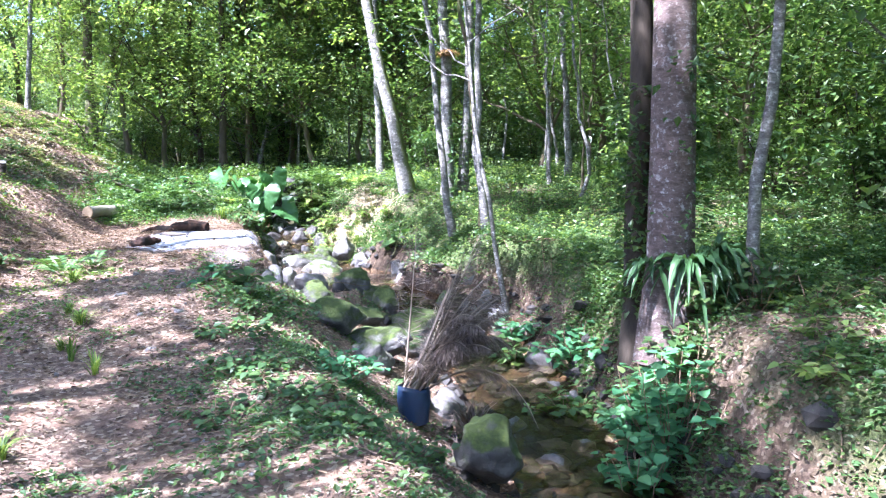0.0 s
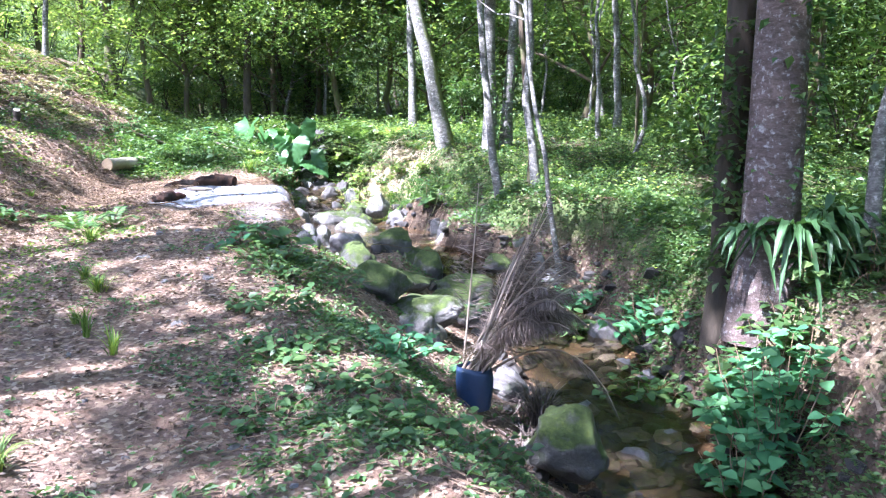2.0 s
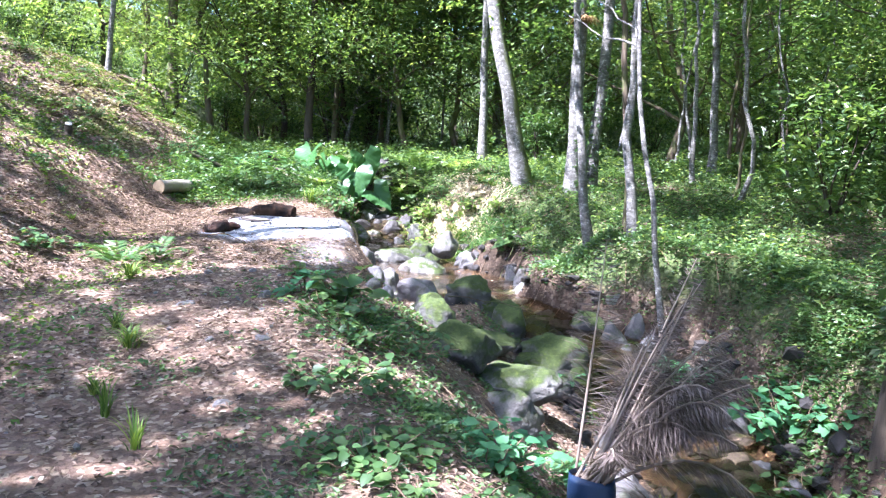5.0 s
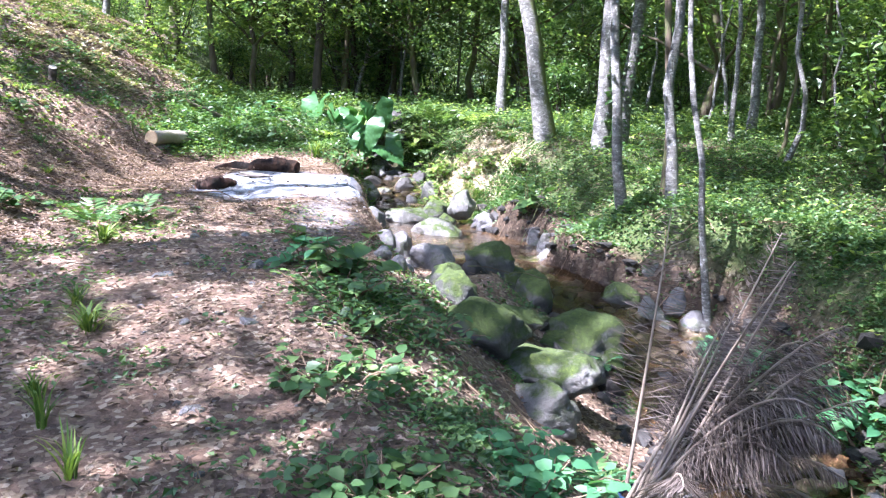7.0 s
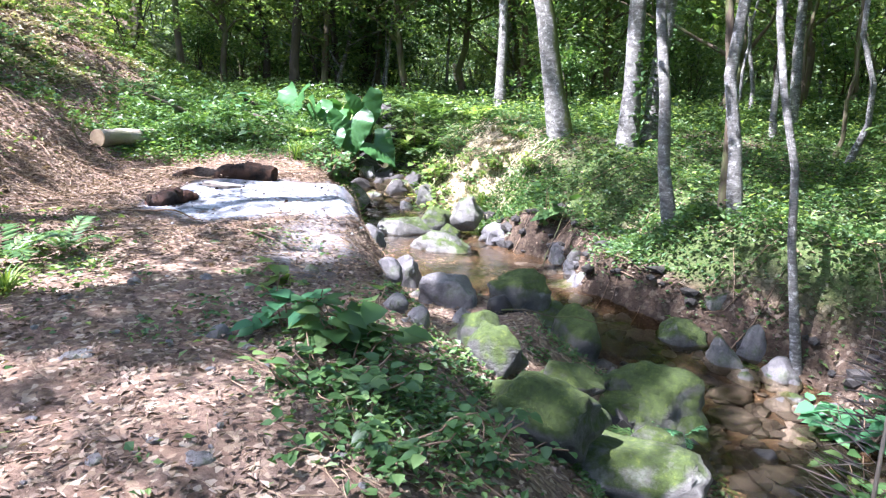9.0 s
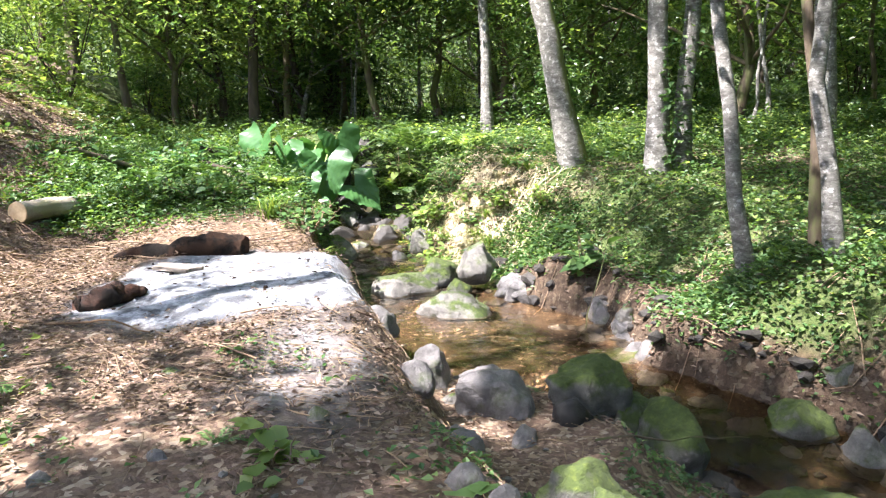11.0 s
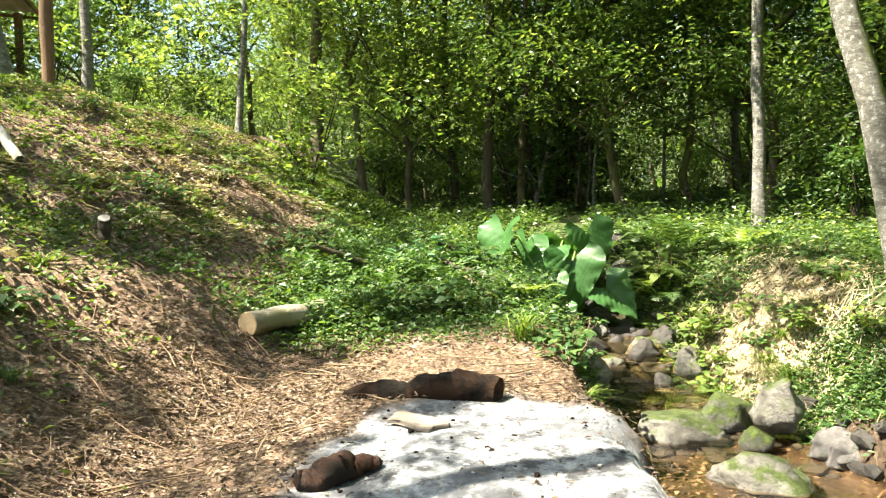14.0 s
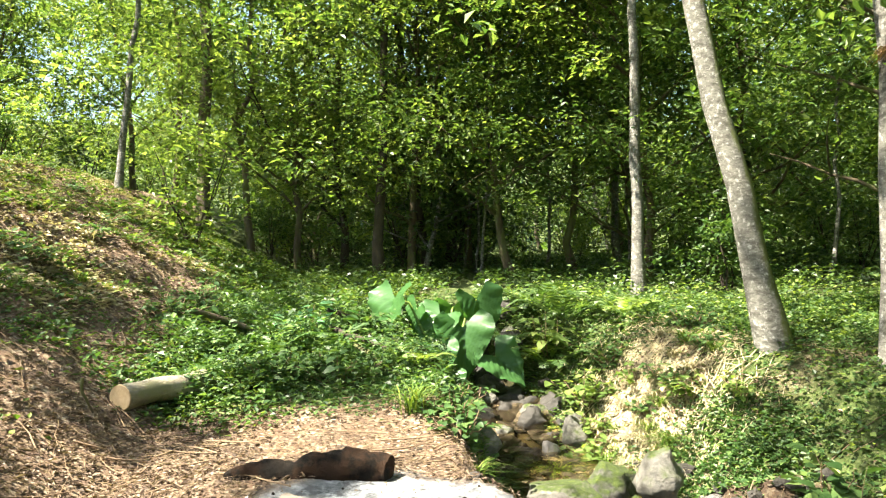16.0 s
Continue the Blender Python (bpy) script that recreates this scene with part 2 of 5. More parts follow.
BAG = rough_stuff("dark blue plastic", (.012, .03, .07), (.03, .06, .13), 6, .45, .4, specular=.5)
SHEET = rough_stuff("weathered roof sheet", (.3, .26, .2), (.5, .45, .36), 4, .7, .2)
DARK_PLANK = rough_stuff("dark bench plank", (.03, .03, .04), (.07, .07, .09), 8, .7, .2)


# ---- mesh tools ----
RNG = np.random.default_rng(7)


def mesh_np(name, verts, faces, material, smooth=False):
    """A mesh from arrays of vertices and of faces with one number of corners."""
    verts, faces = np.asarray(verts, np.float32), np.asarray(faces, np.int32)
    me = bpy.data.meshes.new(name)
    n, k = faces.shape
    me.vertices.add(len(verts))
    me.vertices.foreach_set("co", verts.ravel())
    me.loops.add(n * k)
    me.loops.foreach_set("vertex_index", faces.ravel())
    me.polygons.add(n)
    me.polygons.foreach_set("loop_start", np.arange(0, n * k, k, dtype=np.int32))
    me.polygons.foreach_set("use_smooth", np.full(n, smooth))
    me.update(calc_edges=True)
    me.validate()
    me.materials.append(material)
    return me


def part(name, data, material, parent=None, label=""):
    """Links a bmesh or a mesh as one object, under a thing or a part."""
    if isinstance(data, bmesh.types.BMesh):
        me = bpy.data.meshes.new(name)
        data.to_mesh(me)
        data.free()
        me.materials.append(material)
        data = me
    ob = new(name, data)
    if parent is not None:
        ob.parent = parent
    if label:
        tagged(ob, label)
    return ob


def thing(name, m, label, category, group="", kind=""):
    ob = new(name)
    ob.matrix_world = m
    ob.empty_display_size = .2
    return tagged(ob, label, category, group, kind)


def tubes(lines, sides=8):
    """Tapered tubes along lines of (points, radii): vertices and quads."""
    V, F, base = [], [], 0
    ang = np.linspace(0, 2 * np.pi, sides, endpoint=False)
    for pts, radii in lines:
        pts, radii = np.asarray(pts, float), np.asarray(radii, float)
        d = np.gradient(pts, axis=0)
        d /= np.maximum(np.linalg.norm(d, axis=1), 1e-9)[:, None]
        ref = np.where(np.abs(d[:, 2:3]) < .9, [[0, 0, 1.]], [[1., 0, 0]])
        ref = np.broadcast_to(ref[0], d.shape)
        u = np.cross(d, ref)
        u /= np.maximum(np.linalg.norm(u, axis=1), 1e-9)[:, None]
        v = np.cross(d, u)
        ring = pts[:, None] + radii[:, None, None] * (np.cos(ang)[None, :, None] * u[:, None] + np.sin(ang)[None, :, None] * v[:, None])
        V.append(ring.reshape(-1, 3))
        n = len(pts)
        i, j = np.meshgrid(np.arange(n - 1), np.arange(sides), indexing="ij")
        a, b = base + i * sides + j, base + i * sides + (j + 1) % sides
        F.append(np.stack([a, b, b + sides, a + sides], -1).reshape(-1, 4))
        base += n * sides
    return np.concatenate(V), np.concatenate(F)


def leaf_arrays(pos, axis, up, length, width, fold=.25):
    """Folded pointed leaves, two triangles each, from arrays of place, direction and upward side."""
    pos, axis, up = (np.asarray(a, float) for a in (pos, axis, up))
    axis = axis / np.linalg.norm(axis, axis=1)[:, None]
    side = np.cross(axis, up)
    side /= np.maximum(np.linalg.norm(side, axis=1), 1e-6)[:, None]
    nrm = np.cross(side, axis)
    L, W = np.broadcast_to(length, len(pos))[:, None], np.broadcast_to(width, len(pos))[:, None]
    a, t = pos, pos + axis * L
    mid = pos + axis * L * .42 + nrm * W * fold
    V = np.stack([a, mid - side * W * .5, t, mid + side * W * .5], 1).reshape(-1, 3)
    k = np.arange(len(pos))[:, None] * 4
    F = np.stack([k + [[0, 2, 1]], k + [[0, 3, 2]]], 1).reshape(-1, 3)
    return V, F


def scatter_dirs(n, rng, lift=.2, spread=.35):
    a = rng.uniform(0, 2 * np.pi, n)
    axis = np.stack([np.cos(a), np.sin(a), rng.normal(lift, spread, n)], 1)
    up = np.stack([rng.normal(0, .35, n), rng.normal(0, .35, n), np.ones(n)], 1)
    return axis, up


def leaf_cloud(name, centres, radii, per, size, material, rng, flat=.7, lift=-.1):
    """Clumps of leaves round centres."""
    c = np.repeat(np.asarray(centres, float), per, 0)
    r = np.repeat(np.asarray(radii, float), per)[:, None]
    d = rng.normal(0, 1, c.shape)
    d *= (rng.uniform(.25, 1, len(d)) ** .5 / np.linalg.norm(d, axis=1))[:, None]
    d[:, 2] *= flat
    axis, up = scatter_dirs(len(c), rng, lift, .4)
    axis = axis + d * .8
    s = size * rng.uniform(.6, 1.35, len(c))
    V, F = leaf_arrays(c + d * r, axis, up, s, s * rng.uniform(.42, .6, len(c)))
    return mesh_np(name, V, F, material)


def wavy(start, end, n, wobble, rng):
    s = np.linspace(0, 1, n)[:, None]
    p = np.asarray(start, float) * (1 - s) + np.asarray(end, float) * s
    off = np.cumsum(rng.normal(0, 1, (n, 3)), 0)
    off -= off[0] + (off[-1] - off[0]) * s
    return p + off * wobble


def ground_z(x, y):
    return float(height(x, y))

BARK_LOG = rough_stuff("pale smooth log bark", (.15, .125, .09), (.5, .45, .36), 12, .85, .5, (.2, .19, .11), stretch=(1, .5, 1))

# ---- ground ----
def axis_steps(lo, hi, step, far):
    core = np.arange(lo, hi + step * .5, step)
    out, d, a = [], step, hi
    while a < far:
        d *= 1.22
        a += d
        out.append(a)
    left, d, a = [], step, lo
    while a > -far:
        d *= 1.22
        a -= d
        left.append(a)
    return np.array(left[::-1] + list(core) + out)


def green_at(x, y):
    """How far plants cover the ground, 0 to 1."""
    right = x - stream_x(y)
    patch = .5 + .5 * np.clip(bump(x, y, .8, 1.3) * .9, -1, 1)
    fine = .5 + .5 * np.clip(bump(x, y, 2.2, .6) * .9, -1, 1)
    g = ease((right - stream_half(y) - .15) / .6) * (.45 + .55 * patch)                                   # right bank
    g = np.maximum(g, ease((y - 13.6 - .35 * (x + 4)) / 1.2) * ease((x + 7.2 + (y - 14) * .2) / 1.2) * .95)        # herbs beyond the ash
    g = np.maximum(g, ease((y - 17) / 3) * .9 * ease((x + 10.5 + (y - 17) * .35) / 2.5))
    edge = np.exp(-((right + stream_half(y) + lerp(y, (0, 5, 8, 9.5, 10.5), (2.0, 1.9, 1.9, 1.6, 1.0))) / .85) ** 2) * ease((9.8 - y) / 1.2)   # verge between path and stream
    g = np.maximum(g, edge * (.05 + .8 * fine * patch))
    bare = np.exp(-(((x + .45) / .9) ** 2 + ((y - 13.0) / .55) ** 2)) + np.exp(-(((x - 2.7) / 1.5) ** 2 + ((y - 5.8) / 1.0) ** 2)) * .45 + np.exp(-(((x + 1.9) / .9) ** 2 + ((y - 16.4) / 1.0) ** 2)) * .8
    g = g * (1 - np.clip(bare, 0, 1))
    foot = lerp(y, (-10, 0, 8, 13, 16, 20, 28, 40), (-4.2, -4.4, -5.1, -5.9, -6.3, -7.6, -10, -13.4))
    g = np.maximum(g, .5 * np.exp(-((x - foot - .6) / .55) ** 2) * ease((11 - y) / 2) * fine)            # tufts along the path's left edge
    g = np.maximum(g, ease((foot - x - .3) / 1.5) * .8 * patch * fine)                                   # sparse on the bare slope
    g = np.maximum(g, .95 * ease((np.hypot(x + 4, y - 10) - 19) / 6))
    return np.clip(g, 0, 1)


def ash_at(x, y):
    d = np.hypot((x + 3.75) / .98, (y - 11.55) / .92)
    tail = np.hypot((x + 2.9 + .25 * (y - 10.2)) / .5, (y - 10.3) / 1.25)
    wob = .12 * bump(x, y, 2.6, .9)
    return np.clip(np.maximum(ease((1.12 - d + wob) / .18), .5 * ease((1.0 - tail + 2.0 * wob) / .7)), 0, 1)


gx, gy = axis_steps(-15, 9, .11, 420), axis_steps(-3, 24, .11, 420)
X, Y = np.meshgrid(gx, gy)
Z = height(X, Y)
far = np.hypot(X, Y - 12)
Z = Z + .22 * np.clip(far - 48, 0, 120)
V = np.stack([X, Y, Z], -1).reshape(-1, 3)
i, j = np.meshgrid(np.arange(len(gy) - 1), np.arange(len(gx) - 1), indexing="ij")
a = i * len(gx) + j
F = np.stack([a, a + 1, a + 1 + len(gx), a + len(gx)], -1).reshape(-1, 4)


def ground_material():
    m, nt, bsdf, coords = blank("forest floor")
    fine, mid, wide = noise_of(nt, coords, 26, 10, .75), noise_of(nt, coords, 5, 6, .65), noise_of(nt, coords, .9, 4)
    soil = ramp(nt, fine, ((.28, (.035, .024, .018)), (.5, (.13, .088, .066)), (.75, (.29, .21, .16))))
    red = ramp(nt, fine, ((.28, (.06, .036, .024)), (.5, (.17, .105, .07)), (.75, (.32, .215, .145))))
    col = mixed(nt, ramp(nt, mid, ((.42, (0, 0, 0)), (.62, (.85, .85, .85)))), soil, red)
    flakes = node(nt, "ShaderNodeTexVoronoi", Scale=34.0, Randomness=1.0)
    nt.links.new(coords, flakes.inputs["Vector"])
    sep = nt.nodes.new("ShaderNodeSeparateColor")
    nt.links.new(flakes.outputs["Color"], sep.inputs[0])
    col = mixed(nt, ramp(nt, sep.outputs[0], ((.6, (0, 0, 0)), (.66, (.75, .75, .75)))), col, ramp(nt, sep.outputs[1], ((0, (.16, .105, .07)), (.6, (.33, .25, .17)), (1, (.5, .42, .32)))))
    col = mixed(nt, ramp(nt, wide, ((.35, (0, 0, 0)), (.7, (.4, .4, .4)))), col, (.07, .05, .035))
    green = nt.nodes.new("ShaderNodeAttribute")
    green.attribute_name = "green"
    moss = ramp(nt, fine, ((.3, (.012, .025, .006)), (.55, (.04, .075, .014)), (.8, (.11, .15, .03))))
    cover = maths(nt, "ADD", maths(nt, "MULTIPLY", green.outputs["Fac"], .9), maths(nt, "MULTIPLY", mid, .35))
    col = mixed(nt, ramp(nt, cover, ((.5, (0, 0, 0)), (.8, (.85, .85, .85)))), col, moss)
    ash = nt.nodes.new("ShaderNodeAttribute")
    ash.attribute_name = "ash"
    cinder = ramp(nt, noise_of(nt, coords, 11, 9, .75), ((.32, (.09, .093, .1)), (.48, (.26, .27, .292)), (.64, (.55, .56, .59))))
    char = noise_of(nt, coords, 6, 8, .7)
    cinder = mixed(nt, ramp(nt, char, ((.47, (0, 0, 0)), (.58, (.9, .9, .9)))), cinder, (.05, .05, .055))
    cinder = mixed(nt, ramp(nt, noise_of(nt, coords, 2.2, 5, .6), ((.48, (0, 0, 0)), (.6, (.85, .85, .85)))), cinder, (.12, .125, .138))
    rim = ramp(nt, ash.outputs["Fac"], ((0, (0, 0, 0)), (.2, (.75, .75, .75)), (.6, (.0, .0, .0))))
    col = mixed(nt, rim, mixed(nt, ash.outputs["Fac"], col, cinder), (.05, .045, .042))
    # dark colour of the wet bed; on the steep bank it also paints shade
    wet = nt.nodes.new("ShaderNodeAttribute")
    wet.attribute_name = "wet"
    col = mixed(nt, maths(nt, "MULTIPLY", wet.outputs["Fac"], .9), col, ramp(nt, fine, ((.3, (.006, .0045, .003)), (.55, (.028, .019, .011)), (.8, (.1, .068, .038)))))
    nt.links.new(col, bsdf.inputs["Base Color"])
    bsdf.inputs["Roughness"].default_value = .92
    bsdf.inputs["Specular IOR Level"].default_value = .2
    h = maths(nt, "ADD", maths(nt, "MULTIPLY", fine, .6), maths(nt, "MULTIPLY", sep.outputs[2], .3))
    bumped(nt, bsdf, h, 1.0, .035)
    return m


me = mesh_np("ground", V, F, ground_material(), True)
flat_x, flat_y = X.ravel(), Y.ravel()
bank_off = np.abs(flat_x - stream_x(flat_y)) - stream_half(flat_y)
wet_shade_mask = (flat_y < 17.6) * ease((.12 - bank_off) / .25)
wet_shade_mask = np.maximum(wet_shade_mask, .8 * ease((.75 - bank_off) / .4) * (flat_x > stream_x(flat_y)) * (flat_y < 15))   # damp earth of the steep bank, with its shade painted in
for key, values in (("green", green_at(flat_x, flat_y)), ("ash", ash_at(flat_x, flat_y)), ("wet", wet_shade_mask)):
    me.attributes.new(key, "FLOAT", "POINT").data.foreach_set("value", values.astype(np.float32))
tagged(new("ground", me), "leaf-strewn brown forest floor with path, ash and mossy banks", "ground", kind="structure")

# ---- stream ----
sy = np.arange(-8, 17.4, .12)
sj = np.linspace(-1, 1, 15)
S, U = np.meshgrid(sy, sj, indexing="ij")
half = stream_half(S) + .14
WX = stream_x(S) + U * half
WZ = water_z(S) + .006 * bump(WX, S, 6, .3) * lerp(S, (8, 10.5, 11.4, 14.2, 16), (2.5, 2.5, .3, .3, 2.5))
i, j = np.meshgrid(np.arange(len(sy) - 1), np.arange(len(sj) - 1), indexing="ij")
a = i * len(sj) + j


def water_material():
    m, nt, bsdf, coords = blank("clear brown stream water")
    bsdf.inputs["Base Color"].default_value = (.62, .45, .25, 1)
    bsdf.inputs["Roughness"].default_value = .03
    bsdf.inputs["IOR"].default_value = 1.33
    bsdf.inputs["Transmission Weight"].default_value = 1.0
    bumped(nt, bsdf, noise_of(nt, coords, 9, 4, .5), .35, .03)
    return m


water = new("stream_water", mesh_np("stream_water", np.stack([WX, S, WZ], -1).reshape(-1, 3), np.stack([a, a + len(sj), a + len(sj) + 1, a + 1], -1).reshape(-1, 4)[:, ::-1], water_material(), True))
water.visible_shadow = False
tagged(water, "clear shallow stream water over brown leaves and stones", "water", kind="structure")

# ---- trees ----
def trunk_lines(base, lean, tall, radius, rng, limbs=5, crook=.03, flare=1.35, low=.5):
    """A tapered trunk from base, leaning by metres a metre, with limbs in its upper half; also gives the limbs' tips."""
    n = 14
    s = np.linspace(0, 1, n)
    tip = np.array(base) + np.array([lean[0] * tall, lean[1] * tall, tall])
    pts = wavy(base, tip, n, crook, rng)
    rad = radius * (1 - .72 * s) * (1 + (flare - 1) * np.exp(-s * tall / .25))
    lines, tips = [(pts, rad)], [pts[-1]]
    for k in range(limbs):
        at = rng.uniform(low, .95)
        p = pts[int(at * (n - 1))]
        ang = rng.uniform(0, 2 * np.pi)
        reach = tall * rng.uniform(.14, .28)
        q = p + np.array([np.cos(ang) * reach, np.sin(ang) * reach, reach * rng.uniform(.3, .9)])
        r = radius * (1 - .72 * at) * .55
        w = wavy(p, q, 7, .05, rng)
        lines.append((w, np.linspace(r, r * .25, 7)))
        tips.append(q)
        q2 = w[4] + np.array([rng.normal(0, .5), rng.normal(0, .5), rng.uniform(.2, .7)]) * reach
        lines.append((wavy(w[4], q2, 5, .03, rng), np.linspace(r * .5, r * .15, 5)))
        tips.append(q2)
    return lines, np.array(tips)


def crown_points(tips, spread, count, rng):
    """Places of leaf clumps: round the limbs' tips, unevenly, with gaps."""
    c = tips[rng.integers(0, len(tips), count)] + rng.normal(0, 1, (count, 3)) * np.array([spread, spread, spread * .55])
    return c


def tree(x, y, lean, diameter, tall, bark, leaf, label, seed, clumps=60, per=40, leaf_size=.16, spread=1.4, limbs=5, group="", crook=.03, sink=.08, flare=1.35, low=.5, clump=(.3, .75)):
    rng = np.random.default_rng(seed)
    root = thing("tree", pose(x, y, ground_z(x, y) - sink), label, "tree", group)
    lines, tips = trunk_lines((0, 0, 0), lean, tall, diameter / 2, rng, limbs, crook, flare, low)
    part("trunk", mesh_np("trunk", *tubes(lines, 12), bark, True), bark, root)
    if clumps:
        pts = crown_points(tips, spread, clumps, rng)
        part("crown", leaf_cloud("crown", pts, rng.uniform(*clump, clumps), per, leaf_size, leaf, rng), leaf, root)
    return root


# trees beside the stream
white_tree = tree(-.72, 15.9, (-.21, .03), .3, 11, BARK_MOSS, LEAF_MID, "leaning pale tree with lichen and moss on its bark", 11, 80, 45)
tree(.1, 15.1, (-.01, .01), .25, 12, BARK_PALE, LEAF_MID, "pale lichen-spotted tree trunk with climbing plants", 12, 70, 40)
tree(.4, 15.25, (.05, .0), .21, 11, BARK_PALE, LEAF_MID, "grey pale trunk close beside its twin", 13, 60, 40)
tree(.2, 12.5, (-.09, .02), .13, 9, BARK_PALE, LEAF_MID, "slender pale tree on the stream bank", 14, 45, 40, group="slender bank trees")
tree(.69, 12.1, (-.03, .01), .13, 9, BARK_PALE, LEAF_MID, "slender twin-stemmed pale tree on the bank", 15, 40, 40, group="slender bank trees", crook=.05)
tree(.62, 12.25, (-.06, .02), .1, 8, BARK_BROWN, LEAF_MID, "thin brown tree beside a pale one", 16, 30, 40, group="slender bank trees", crook=.05)
tree(.9, 10.75, (-.12, .03), .075, 7, BARK_PALE, LEAF_MID, "very thin pale sapling at the bank's edge", 17, 10, 30, .1, .5, group="slender bank trees")
tree(2.9, 7.0, (.045, -.01), .13, 9, BARK_PALE, LEAF_MID, "slim straight pale tree beside the big one", 18, 40, 40, sink=.3)
big_tree = tree(2.25, 7.35, (-.005, .01), .5, 13, BARK_BIG, LEAF_MID, "big old tree with flaking bark and ferns at its foot", 19, 90, 45, limbs=7, flare=1.6, sink=.45)
tree(1.98, 7.75, (.005, .0), .3, 11, BARK_DARK, LEAF_MID, "dark vine-wrapped stem behind the big tree", 20, 40, 40, sink=.4)
tree(2.75, 16.7, (-.03, .01), .16, 9, BARK_PALE, LEAF_MID, "straight slim tree among the undergrowth", 21, 45, 40)
tree(-10.95, 23.8, (-.01, 0), .32, 12, BARK_BROWN, LEAF_MID, "brown sunlit trunk at the foot of the slope", 22, 80, 45)
tree(-6.75, 23.5, (.01, 0), .25, 11, BARK_DARK, LEAF_DARK, "dark slim trunk beyond the taro", 23, 70, 45)
tree(-1.66, 20.3, (-.01, 0), .21, 10, BARK_PALE, LEAF_MID, "pale slim trunk on the grassy bank", 24, 50, 45)
tree(-1.5, 27.5, (-.03, 0), .2, 11, BARK_PALE, LEAF_DARK, "pale thin trunk in the wood", 25, 60, 45)
# crest crowns have sunlight in their leaf colour, deep wood crowns shade
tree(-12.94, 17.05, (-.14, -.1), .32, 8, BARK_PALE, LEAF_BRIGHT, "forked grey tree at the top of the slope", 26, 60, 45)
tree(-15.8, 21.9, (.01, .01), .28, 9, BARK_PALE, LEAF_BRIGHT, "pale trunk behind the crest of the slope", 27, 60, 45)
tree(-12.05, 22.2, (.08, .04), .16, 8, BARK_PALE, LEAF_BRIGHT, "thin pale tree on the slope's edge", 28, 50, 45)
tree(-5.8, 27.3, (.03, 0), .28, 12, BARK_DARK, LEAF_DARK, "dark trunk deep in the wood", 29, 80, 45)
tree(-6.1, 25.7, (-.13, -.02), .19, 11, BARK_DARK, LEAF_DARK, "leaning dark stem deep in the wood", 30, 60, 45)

# unseen trees added on the slope and behind, whose crowns shade the path
SHADE_TREES = [(-10.5, 6.5, 10), (-9.5, 2.0, 11), (-7.5, -3, 11), (-5.6, 1.0, 14), (-6.6, 3.8, 12), (-7.6, 6.8, 13), (-3.5, -3.5, 13), (3.8, 1.5, 11), (5.5, 5.2, 10), (-4.4, 1.6, 13), (-1.5, -5.5, 10), (-14.5, 9.5, 10), (-7.2, .6, 12), (-3.8, -5.5, 12)]
for k, (x, y, tall) in enumerate(SHADE_TREES):
    tree(x, y, (RNG.normal(.03, .05), RNG.normal(0, .04)), RNG.uniform(.22, .36), tall, BARK_BROWN, LEAF_MID, "unseen tall tree added to shade the clearing", 40 + k, (20 if tall > 12 else 15) if y < 4.5 else (18 if tall > 12 else 13), 170, .19, 1.9, 8, group="tall trees round the clearing", low=.62, clump=(.35, .8))

# more out-of-view trees, leaning so their shadows reach the banks and wood floor
for k, (x, y, lean, tall, clumps) in enumerate([(-7.9, 8.3, (.2, .18), 12, 16), (-6.9, 2.6, (.3, .2), 13, 14), (-14.8, 14.2, (.3, .34), 13, 16)]):
    tree(x, y, lean, .3, tall, BARK_BROWN, LEAF_MID, "unseen leaning tree added to shade the clearing", 240 + k, clumps, 170, .19, 1.7, 8, group="tall trees round the clearing", low=.62, clump=(.35, .8))

# the wood behind
woods = []
for k in range(6):
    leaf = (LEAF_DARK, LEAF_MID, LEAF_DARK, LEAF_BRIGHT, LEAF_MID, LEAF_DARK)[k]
    bark = (BARK_DARK, BARK_BROWN, BARK_PALE, BARK_BROWN, BARK_DARK, BARK_PALE)[k]
    r = tree(-4 + k * 4, 44 + k, (RNG.normal(0, .04), 0), RNG.uniform(.1, .2), RNG.uniform(9, 12.5), bark, leaf, "slender tree in the dense wood", 60 + k, 220, 58, .14, 1.25, 22, group="trees of the wood", crook=.13, low=.1)
    woods.append(r)


def clear_of(x, y):
    """Where a tree of the wood may stand: out of the clearing, the stream and the slope."""
    if x < -12 and y < 24:
        return False
    if -1.3 < math.atan2(x + 2.8, y - 7.7) < -.42 and RNG.uniform() < .35:
        return False
    if y < 20.5:
        return x > stream_x(y) + 4.2 and (x > 4.5 or y > 17.5)
    if y < 24 and -9.5 < x < 0:
        return False
    return abs(x - stream_x(y)) > 1.2


